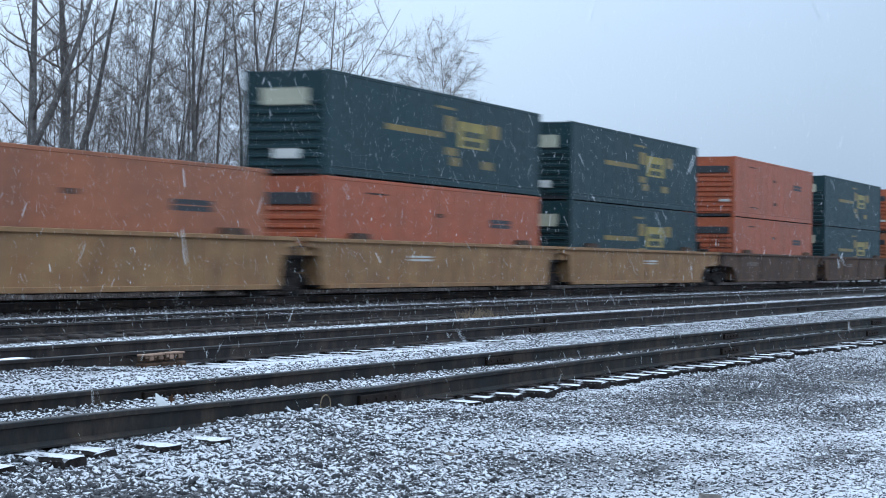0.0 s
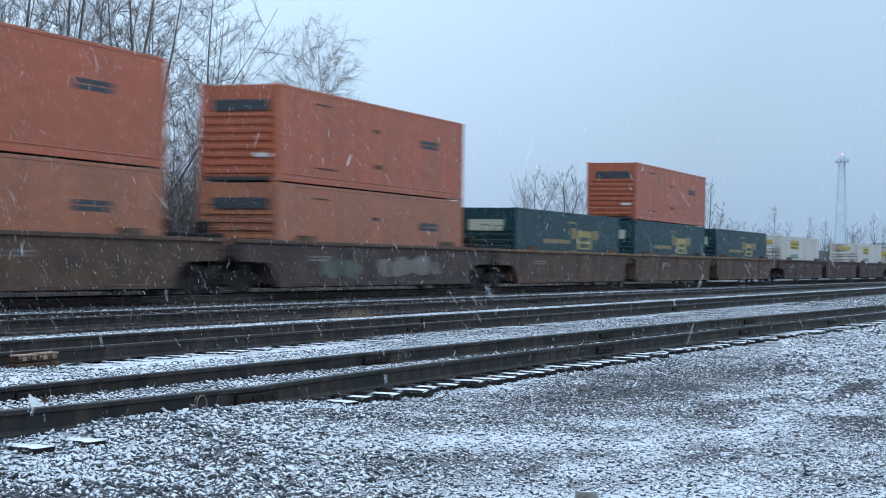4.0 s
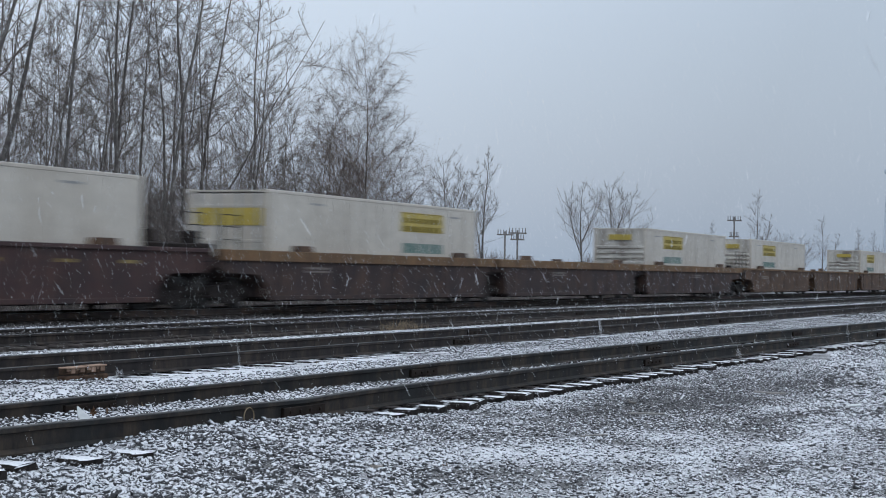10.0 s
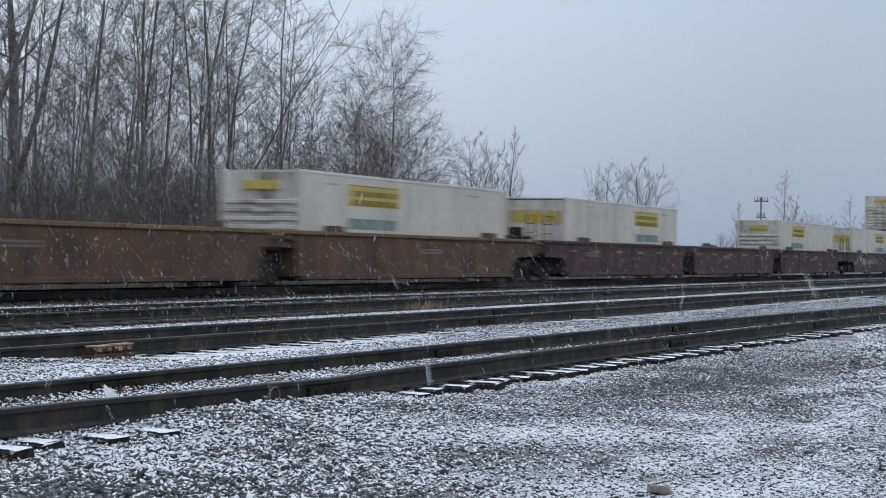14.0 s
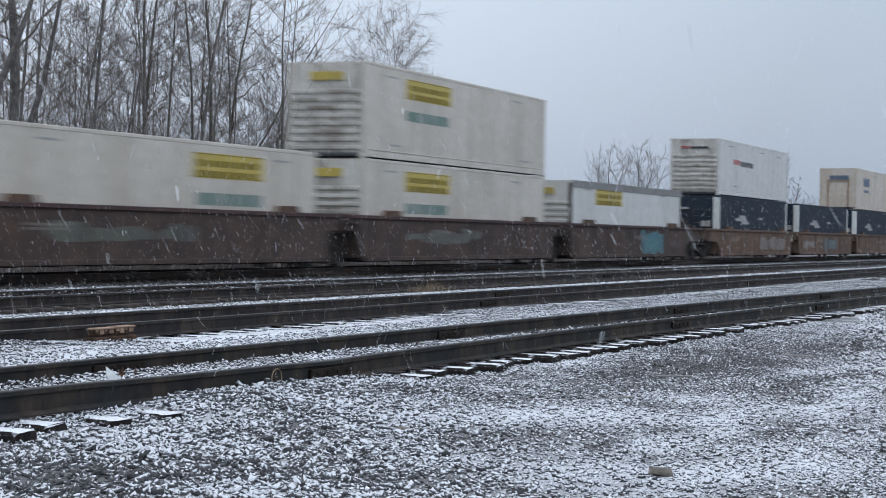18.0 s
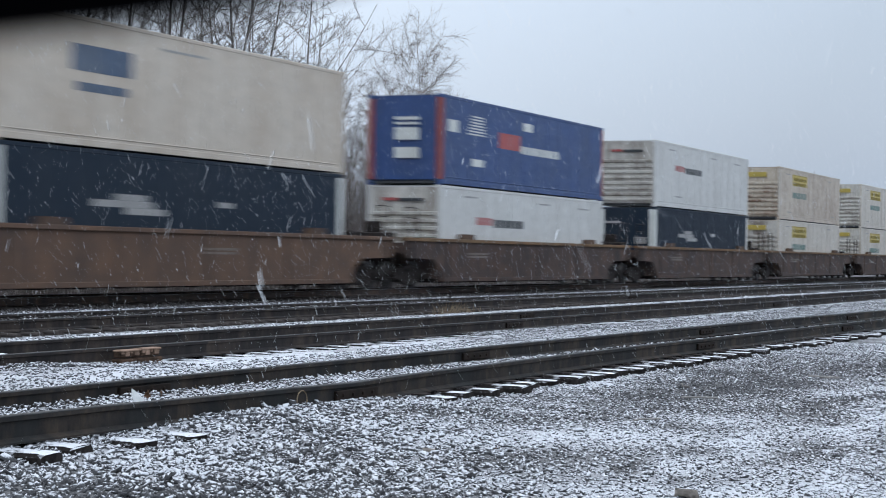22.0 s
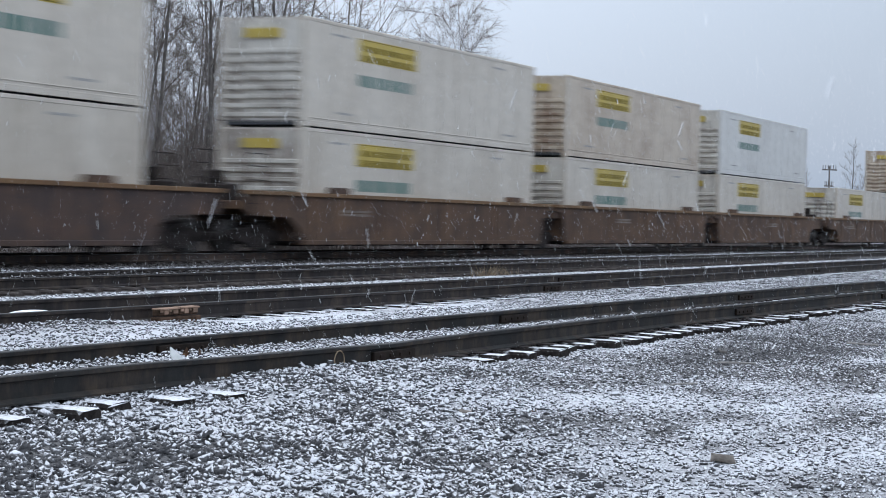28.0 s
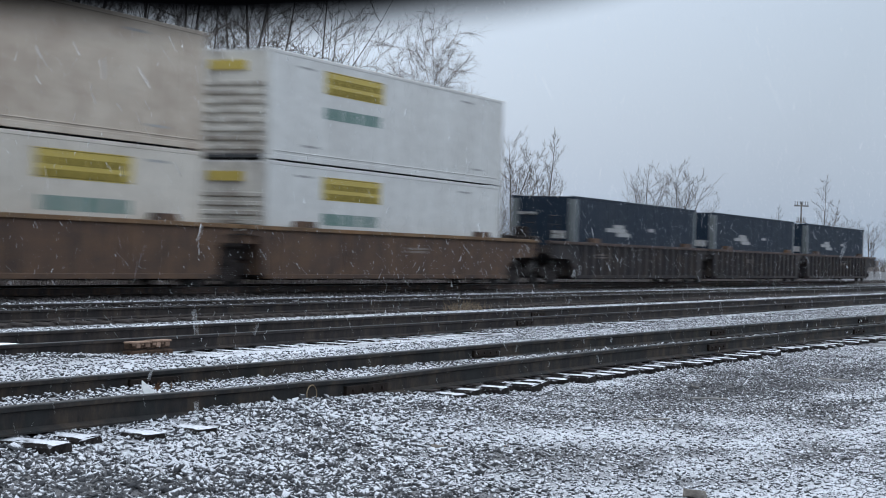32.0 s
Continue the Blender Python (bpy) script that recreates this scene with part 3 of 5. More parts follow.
# ---- the train's materials ----
M_RED = paint("orange_red_paint", (0.385, 0.090, 0.033), (0.20, 0.075, 0.042), 0.55, vary=0.14)
M_ORANGE = paint("faded_orange_paint", (0.34, 0.112, 0.047), (0.15, 0.07, 0.042), 0.6, vary=0.14)
M_GREEN = paint("dark_teal_paint", (0.010, 0.037, 0.043), (0.03, 0.03, 0.03), 0.35, gloss=0.3)
M_WHITE = paint("off_white_paint", (0.545, 0.487, 0.415), (0.27, 0.215, 0.155), 0.5, rough=0.4)
M_COOL = paint("cool_white_paint", (0.582, 0.565, 0.535), (0.33, 0.30, 0.27), 0.35, rough=0.4)
M_RUSTY = paint("rust_stained_white_paint", (0.50, 0.42, 0.335), (0.23, 0.15, 0.10), 0.6, streak=False, rough=0.45)
M_NOSE = paint("grime_streaked_white_paint", (0.55, 0.515, 0.46), (0.12, 0.082, 0.058), 0.85, rough=0.5)
M_RUSTNOSE = paint("rust_streaked_white_paint", (0.50, 0.42, 0.33), (0.15, 0.075, 0.04), 0.95, rough=0.55)
M_STAIN = paint("rust_stained_cream_paint", (0.36, 0.25, 0.17), (0.15, 0.085, 0.05), 0.7, rough=0.6)
M_NAVY = paint("dark_navy_paint", (0.010, 0.019, 0.033), (0.028, 0.034, 0.042), 0.5, rough=0.7, gloss=0.22)
M_BLUE = paint("royal_blue_paint", (0.020, 0.056, 0.175), (0.03, 0.045, 0.08), 0.4)
M_SLATE = paint("slate_blue_emblem", (0.055, 0.085, 0.14), (0.2, 0.2, 0.2), 0.5)
M_BEIGE = paint("cream_paint", (0.53, 0.455, 0.375), (0.28, 0.19, 0.115), 0.45, rough=0.45)
M_YSIGN = paint("yellow_sign", (0.47, 0.345, 0.062), (0.25, 0.20, 0.07), 0.45)
M_EMBLEM = paint("dull_yellow_emblem", (0.36, 0.265, 0.05), (0.06, 0.07, 0.05), 0.5)
M_GSIGN = paint("green_lettering", (0.065, 0.15, 0.125), (0.30, 0.31, 0.28), 0.6)
M_AMBER = paint("amber_emblem", (0.23, 0.155, 0.035), (0.05, 0.06, 0.05), 0.5)
M_GREYPOST = paint("grey_post_paint", (0.125, 0.135, 0.135), (0.05, 0.05, 0.05), 0.5)
M_PALE = paint("pale_marking", (0.62, 0.62, 0.58), (0.3, 0.28, 0.25), 0.3)
M_LIME = paint("pale_yellow_marking", (0.43, 0.42, 0.31), (0.28, 0.26, 0.2), 0.4)
M_INK = plain("dark_marking", (0.03, 0.032, 0.036), 0.6)
M_CRIMSON = paint("red_marking", (0.37, 0.065, 0.06), (0.28, 0.12, 0.11), 0.5)
M_POST = paint("brick_red_post_paint", (0.26, 0.045, 0.035), (0.12, 0.04, 0.035), 0.4)
M_TAN = weathered("tan_car_paint", (0.385, 0.226, 0.100), (0.29, 0.145, 0.068), (0.18, 0.108, 0.06), 0.7)
M_BROWN = weathered("oxide_brown_car_paint", (0.10, 0.060, 0.042), (0.16, 0.087, 0.047), (0.040, 0.031, 0.029))
M_RUSTCAR = weathered("weathered_orange_brown_paint", (0.135, 0.080, 0.054), (0.175, 0.098, 0.060), (0.064, 0.047, 0.040))
M_OCHRE = weathered("rusty_brown_car_paint", (0.105, 0.062, 0.042), (0.16, 0.09, 0.05), (0.040, 0.030, 0.027))
M_MAROON = weathered("dark_maroon_car_paint", (0.072, 0.036, 0.035), (0.098, 0.052, 0.041), (0.034, 0.028, 0.029))
M_BLACKCAR = weathered("sooty_black_car_paint", (0.030, 0.027, 0.029), (0.062, 0.045, 0.036), (0.020, 0.018, 0.019))
M_UMBER = weathered("dark_umber_car_paint", (0.075, 0.052, 0.046), (0.12, 0.069, 0.046), (0.035, 0.029, 0.029))
M_SOOTUMBER = weathered("soot_dark_umber_paint", (0.056, 0.038, 0.037), (0.090, 0.052, 0.038), (0.027, 0.022, 0.023))
M_GREYBAND = paint("grey_roof_band", (0.20, 0.19, 0.18), (0.1, 0.085, 0.07), 0.5)
M_FAINT = paint("faded_stencil", (0.27, 0.26, 0.25), (0.4, 0.38, 0.35), 0.5)
M_CHORD = weathered("tan_chord_paint", (0.20, 0.125, 0.065), (0.21, 0.11, 0.05), (0.08, 0.05, 0.033))
M_DUSTY = weathered("dusty_grey_brown_paint", (0.075, 0.052, 0.045), (0.105, 0.065, 0.045), (0.034, 0.026, 0.025))
M_GRAF_A = paint("teal_graffiti", (0.065, 0.088, 0.095), (0.05, 0.04, 0.04), 0.6)
M_GRAF_D = paint("bright_teal_graffiti", (0.028, 0.135, 0.16), (0.04, 0.06, 0.06), 0.5)
M_GRAF_B = paint("pale_graffiti", (0.165, 0.13, 0.105), (0.06, 0.05, 0.045), 0.7)
M_GRAF_C = paint("green_graffiti", (0.082, 0.082, 0.060), (0.05, 0.04, 0.04), 0.75)

# ---- containers ----
LONG, WIDE, TALL = 16.15, 2.6, 2.93
SHARED = {}


def shared(key, make, material):
    if key not in SHARED:
        SHARED[key] = data_of(key[0], make(), material)
    return SHARED[key]


def bars(x0, x1, y, z0, z1, rows, seed, depth):
    """Unreadable lettering: rows of plain bars on a side at y."""
    rng = random.Random(seed)
    out, h = [], (z1 - z0) / (rows * 1.6)
    for r in range(rows):
        zc, x = z1 - (r + 0.8) * (z1 - z0) / rows, x0
        while x < x1 - 0.15:
            w = min(rng.uniform(0.18, 0.6), x1 - x)
            out.append((x, x + w, min(y, y + depth), max(y, y + depth), zc - h / 2, zc + h / 2))
            x += w + 0.09
    return boxes(*out)


def container(label, body, post, kind_):
    """A 53-foot container, its nose at x = 0, lying along x from 0 to 16.15, its floor at z = 0."""
    c = group_of("container", label, "shipping container", "containers on the train")
    h = WIDE / 2
    k = body.name + post.name
    for s, key in ((-1, "near"), (1, "off")):
        y0, y1 = (-h, -h + 0.04) if s < 0 else (h - 0.04, h)
        wall = part("side_wall", shared(("side_wall", k, key), lambda: boxes((0.10, LONG - 0.10, y0, y1, 0.16, TALL - 0.09)), body), None, c)
        part("top_rail", shared(("top_rail", k, key), lambda: boxes((0.02, LONG - 0.02, y0 - 0.012, y1 + 0.012, TALL - 0.10, TALL - 0.002), bevel=0.01), body), None, c)
        part("bottom_rail", shared(("bottom_rail", k, key), lambda: boxes((0.02, LONG - 0.02, y0 - 0.012, y1 + 0.012, 0.02, 0.17), (0.3, LONG - 0.3, y0 - 0.02, y1 + 0.02, 0.235, 0.262), bevel=0.008), body), None, c)
        part("panel_seam", shared(("panel_seam", k, key), lambda: boxes(*[(1.22 * i - 0.012, 1.22 * i + 0.012, (y0 - 0.006 if s < 0 else y1 - 0.01), (y0 + 0.01 if s < 0 else y1 + 0.006), 0.27, TALL - 0.11) for i in range(1, 14)]), body), None, wall)
        pw = {"navy": 0.30, "blue": 0.2}.get(kind_, 0.14)
        for x, key2 in ((0.0, "nose"), (LONG - pw, "tail")):
            inner = (y0 - 0.015, y0 + 0.11 + (pw - 0.14)) if s < 0 else (y1 - 0.11 - (pw - 0.14), y1 + 0.015)
            part("corner_post", shared(("corner_post", k, key, key2), lambda: boxes((x, x + pw, *inner, 0.16, TALL - 0.10), bevel=0.012), post), None, c)
            x_c = 0.0 if key2 == "nose" else LONG - 0.16
            for z, key3 in ((0.0, "low"), (TALL - 0.118, "high")):
                part("corner_casting", shared(("corner_casting", k, key, key2, key3), lambda: boxes((x_c - 0.01, x_c + 0.17, y0 - 0.02 if s < 0 else y1 - 0.16, y0 + 0.16 if s < 0 else y1 + 0.02, z - (0.03 if z < 1 else 0), z + (0.12 if z < 1 else 0.122)), bevel=0.012), body), None, c)
    part("roof", shared(("roof", k), lambda: boxes((0.05, LONG - 0.05, -h + 0.02, h - 0.02, TALL - 0.07, TALL - 0.02), *[(0.6 * i, 0.6 * i + 0.2, -h + 0.1, h - 0.1, TALL - 0.03, TALL - 0.008) for i in range(1, 27)]), body), None, c)
    part("floor", shared(("floor", "all"), lambda: boxes((0.05, LONG - 0.05, -h + 0.03, h - 0.03, 0.03, 0.15)), M_INK), None, c)
    # nose with pressed ridges
    front = M_RUSTNOSE if body is M_RUSTY else M_NOSE if kind_ in ("white", "logo") else body
    nose = part("nose_wall", shared(("nose_wall", k), lambda: boxes((0.05, 0.11, -h + 0.03, h - 0.03, 0.1, TALL - 0.06)), front), None, c)
    if kind_ == "beige":
        for i, (y0, y1, z0, z1) in enumerate(((-0.78, -0.66, 0.15, 2.0), (0.66, 0.78, 0.15, 2.0), (-0.78, 0.78, 2.0, 2.1))):
            part("nose_frame", shared(("nose_frame", k, i), lambda: boxes((-0.03, 0.06, y0, y1, z0, z1), bevel=0.01), M_STAIN), None, nose, "rust-stained frame")
    for i in range(0 if kind_ in ("navy", "beige", "blue") else 8):
        z = 0.30 + i * 0.245
        part("nose_ridge", shared(("nose_ridge", k), lambda: prism(((0.052, -0.09), (-0.022, -0.05), (-0.022, 0.04), (0.052, 0.06)), -h + 0.16, h - 0.16), front), None, nose, at=pose(0, 0, z))
    # doors at the tail
    for s in (-1, 1):
        door = part("door", shared(("door", k, s), lambda: boxes((LONG - 0.09, LONG - 0.04, 0.02 if s > 0 else -h + 0.1, h - 0.1 if s > 0 else -0.02, 0.15, TALL - 0.12), *[(LONG - 0.05, LONG - 0.028, 0.06 if s > 0 else -h + 0.14, h - 0.14 if s > 0 else -0.06, 0.42 + 0.5 * i, 0.5 + 0.5 * i) for i in range(5)], bevel=0.006), body), None, c)
        for d in (0.35, 0.95):
            part("lock_rod", shared(("lock_rod", s, d), lambda: tube_bm(((LONG + 0.01, s * d, 0.12), (LONG + 0.01, s * d, TALL - 0.1)), 0.028), M_GALV), None, door)
    # markings
    for s in (-1, 1):
        y = s * h
        o = s * 0.006

        def mark(name, x0, x1, z0, z1, material, lift=1, parent=c, lab=""):
            return part(name, shared((name, k, kind_, s, x0, z0), lambda: boxes((x0, x1, min(y - o, y + lift * o), max(y - o, y + lift * o), z0, z1)), material), None, parent, lab)

        if kind_ in ("white", "grey_roof"):
            sign = mark("sign", 3.1, 6.8, 1.98, 2.63, M_YSIGN, 1)
            part("lettering", shared(("lettering", k, s), lambda: bars(3.4, 6.6, y + o, 2.04, 2.58, 2, 3, o * 0.6), M_OLIVE), None, sign)
            part("sign_border", shared(("sign_border", k, s), lambda: boxes((3.1, 6.8, min(y, y + o * 1.6), max(y, y + o * 1.6), 2.0, 2.02), (3.1, 6.8, min(y, y + o * 1.6), max(y, y + o * 1.6), 2.59, 2.612)), M_OLIVE), None, sign)
            if kind_ == "white":
                part("green_lettering", shared(("green_lettering", k, s), lambda: bars(3.15, 6.6, y, 1.34, 1.86, 1, 8, o), M_GSIGN), None, c)
            for x, z in ((1.6, 2.55), (12.6, 2.58), (1.9, 0.42), (13.6, 0.42)):
                mark("placard", x, x + 0.9, z, z + 0.06, M_FAINT)
        if kind_ == "red":
            vent = mark("vent", 11.7, 13.5, 1.72, 2.0, M_INK)
            part("vent_slat", shared(("vent_slat", k, s), lambda: boxes((11.75, 13.45, min(y, y + o * 2), max(y, y + o * 2), 1.845, 1.87)), body), None, vent)
            mark("patch", 7.4, 7.9, 1.95, 2.08, M_DUSTY)
            mark("patch", 7.5, 8.1, 0.75, 0.9, M_DUSTY)
            mark("placard", 2.6, 3.9, 2.5, 2.55, M_DUSTY)
            mark("placard", 2.8, 4.4, 0.5, 0.55, M_DUSTY)
        if kind_ == "green":
            mark("name_bar", 3.8, 7.8, 1.52, 1.70, M_AMBER)
            emb = mark("emblem", 9.0, 11.3, 1.30, 2.15, M_EMBLEM)
            part("emblem_figure", shared(("emblem_figure", k, s), lambda: bars(9.4, 10.9, y + o, 1.4, 2.0, 2, 5, o * 0.6), M_GREEN), None, emb)
            for x0, x1, z0, z1 in ((8.0, 8.8, 1.75, 2.25), (11.5, 12.4, 1.75, 2.2), (8.4, 9.1, 0.68, 0.95), (10.9, 11.9, 0.68, 0.95), (7.4, 8.7, 2.45, 2.53), (8.0, 8.9, 1.0, 1.25)):
                mark("trim_stripe", x0, x1, z0, z1, M_AMBER)
        if kind_ == "logo":
            part("red_mark", shared(("red_mark", k, s), lambda: bars(3.1, 4.5, y, 1.74, 2.16, 1, 4, o), M_CRIMSON), None, c)
            part("dark_mark", shared(("dark_mark", k, s), lambda: bars(4.6, 7.6, y, 1.68, 2.12, 1, 21, o), M_INK), None, c)
            for x, z in ((9.0, 2.55), (13.4, 2.50), (2.0, 2.58), (3.0, 0.5)):
                mark("placard", x, x + 1.1, z, z + 0.06, M_FAINT)
        if kind_ == "navy":
            for x0, x1, z0, z1 in ((3.7, 6.2, 1.64, 1.80), (4.6, 5.9, 1.804, 1.95), (5.0, 6.7, 1.48, 1.636), (9.2, 9.9, 1.76, 1.90)):
                mark("pale_mark", x0, x1, z0, z1, M_FAINT)
        if kind_ == "blue":
            for i in range(7):
                mark("stripe", 2.2 + 0.06 * i, 3.8 - 0.03 * i, 1.75 + 0.1 * i, 1.80 + 0.1 * i, M_PALE)
            mark("white_square", 7.3, 8.2, 2.2, 2.5, M_PALE)
            mark("red_mark", 5.0, 7.0, 1.45, 2.0, M_CRIMSON)
            part("name_mark", shared(("name_mark", k, s), lambda: bars(7.1, 11.0, y, 1.42, 1.86, 1, 9, o), M_PALE), None, c)
            mark("label", 0.6, 1.4, 1.75, 2.15, M_PALE)
            mark("label", 2.6, 3.6, 0.7, 0.95, M_PALE)
        if kind_ == "beige":
            mark("emblem", 2.8, 5.2, 1.7, 2.3, M_SLATE)
            mark("emblem", 3.0, 5.0, 1.25, 1.45, M_SLATE)
            mark("placard", 6.5, 8.5, 2.5, 2.56, M_FAINT)
    # nose markings
    if kind_ in ("white", "grey_roof"):
        part("nose_sign", shared(("nose_sign", k), lambda: boxes((-0.028, 0.05, -0.55, 0.55, 2.36, 2.62)), M_YSIGN), None, nose)
        part("door_sign", shared(("door_sign", k), lambda: boxes((LONG - 0.04, LONG - 0.02, -1.1, 1.1, 1.9, 2.4)), M_YSIGN), None, c)
    if kind_ == "red":
        part("nose_grille", shared(("nose_grille", k), lambda: boxes((-0.026, 0.05, -1.0, 0.85, 2.12, 2.46), bevel=0.01), M_INK), None, nose)
        part("nose_label", shared(("nose_label", k), lambda: boxes((-0.032, 0.05, -1.05, -0.55, 0.72, 0.84)), M_PALE), None, nose)
    if kind_ == "green":
        part("nose_plate", shared(("nose_plate", k), lambda: boxes((-0.03, 0.05, -0.75, 0.75, 1.95, 2.42)), M_LIME), None, nose)
        part("nose_label", shared(("nose_label", k), lambda: boxes((-0.03, 0.05, -0.5, 0.35, 0.45, 0.72)), M_PALE), None, nose)
    if kind_ == "logo":
        part("nose_mark", shared(("nose_mark", k), lambda: boxes((-0.028, 0.05, 0.25, 0.75, 2.42, 2.52)), M_CRIMSON), None, nose)
        part("nose_lettering", shared(("nose_lettering", k), lambda: boxes((-0.028, 0.05, -0.7, 0.2, 2.40, 2.50)), M_INK), None, nose)
    if kind_ == "navy":
        for y0, y1, z0, z1 in ((-0.9, -0.4, 1.3, 1.6), (-0.2, 0.6, 0.55, 0.68), (0.3, 1.0, 2.2, 2.3)):
            part("nose_mark", shared(("nose_mark", k, y0), lambda: boxes((-0.028, 0.05, y0, y1, z0, z1)), M_FAINT), None, nose)
    if kind_ == "blue":
        for z0, z1 in ((2.1, 2.2), (1.95, 2.02), (1.45, 1.85), (0.85, 1.2)):
            part("nose_label", shared(("nose_label", k, z0), lambda: boxes((-0.03, 0.05, -0.5, 0.35, z0, z1)), M_PALE), None, nose)
    if kind_ == "beige":
        part("nose_emblem", shared(("nose_emblem", k), lambda: boxes((-0.028, 0.05, -0.75, 0.6, 2.1, 2.4)), M_SLATE), None, nose)
    if kind_ == "grey_roof":
        for s in (-1, 1):
            part("roof_band", shared(("roof_band", s), lambda: boxes((0.02, LONG - 0.02, s * h - 0.022, s * h + 0.022, TALL - 0.30, TALL - 0.004)), M_GREYBAND), None, c)
    return c


PATTERNS = {
    "red": container("orange-red steel container with a ridged nose", M_RED, M_RED, "red"),
    "orange": container("faded orange steel container with a ridged nose", M_ORANGE, M_ORANGE, "red"),
    "green": container("dark teal container with a yellow square emblem", M_GREEN, M_GREEN, "green"),
    "white": container("off-white container with yellow and green signs", M_WHITE, M_WHITE, "white"),
    "cool": container("cool white container with yellow and green signs", M_COOL, M_COOL, "white"),
    "rusty": container("rust-stained white container with a yellow sign", M_RUSTY, M_WHITE, "white"),
    "banded": container("white container with a grey band along its roof", M_COOL, M_DUSTY, "grey_roof"),
    "logo": container("white container with a red and black name mark", M_COOL, M_COOL, "logo"),
    "navy": container("dark navy container with pale corner posts", M_NAVY, M_PALE, "navy"),
    "sooty": container("sooty navy container with grey corner posts", M_NAVY, M_GREYPOST, "navy"),
    "blue": container("royal blue container with red corner posts", M_BLUE, M_POST, "blue"),
    "beige": container("cream container with a blue emblem", M_BEIGE, M_BEIGE, "beige"),
}

# ---- well cars ----
PITCH, CAR_GAP = 19.35, 23.3
WELL_LOW, WELL_TOP = 0.40, 1.79


def wheel_mesh():
    if "wheel" not in SHARED:
        SHARED["wheel"] = data_of("wheel", disc_bm(((-0.07, 0.10), (-0.07, 0.30), (-0.04, 0.34), (-0.07, 0.36), (-0.07, 0.42), (0.05, 0.425), (0.06, 0.455), (0.085, 0.45), (0.085, 0.37), (0.05, 0.33), (0.05, 0.10)), 28), M_WHEEL)
        SHARED["axle"] = data_of("axle", disc_bm(((-1.05, 0.06), (-1.05, 0.075), (-0.7, 0.085), (0.7, 0.085), (1.05, 0.075), (1.05, 0.06)), 12), M_IRON)
        for s in (-1, 1):
            bm = prism(((-1.25, 0.34), (-1.15, 0.22), (-0.75, 0.24), (-0.42, 0.02), (0.42, 0.02), (0.75, 0.24), (1.15, 0.22), (1.25, 0.34), (1.15, 0.46), (0.6, 0.52), (0.3, 0.60), (-0.3, 0.60), (-0.6, 0.52), (-1.15, 0.46)), s * 1.0 - 0.07, s * 1.0 + 0.07)
            box(bm, -1.12, -0.78, s * 1.04 - 0.1, s * 1.04 + 0.1, 0.18, 0.38)
            box(bm, 0.78, 1.12, s * 1.04 - 0.1, s * 1.04 + 0.1, 0.18, 0.38)
            SHARED[("frame", s)] = data_of("side_frame", bm, M_IRON)
            bm = bmesh.new()
            for i in (-0.2, 0.0, 0.2):
                for j in range(7):
                    ring = [(i + 0.07 * math.cos(a * math.tau / 8), s * 1.0 + 0.07 * math.sin(a * math.tau / 8), 0.08 + 0.055 * j) for a in range(9)]
                    tube_bm(ring, 0.02, 4, bm)
            SHARED[("spring", s)] = data_of("spring_nest", bm, M_WHEEL)
        SHARED["bolster"] = data_of("bolster", boxes((-0.22, 0.22, -1.12, 1.12, 0.40, 0.66), (-0.3, 0.3, -0.35, 0.35, 0.6, 0.86), bevel=0.03), M_IRON)


def add_truck(car, x):
    """A two-axle truck whose wheels stand on the rails; x along the car."""
    wheel_mesh()
    base = RAIL_TOP + 0.425
    truck = part("truck", SHARED["bolster"], None, car, "cast iron truck", at=pose(x, 0, base - 0.30))
    for s in (-1, 1):
        part("side_frame", SHARED[("frame", s)], None, truck)
        part("spring_nest", SHARED[("spring", s)], None, truck)
    for a in (-0.93, 0.93):
        part("axle", SHARED["axle"], None, truck, at=pose(a, 0, 0.30))
        for s in (-1, 1):
            part("wheel", SHARED["wheel"], None, truck, at=pose(a, s * 0.75, 0.30, 0, 0, 0 if s < 0 else 180))


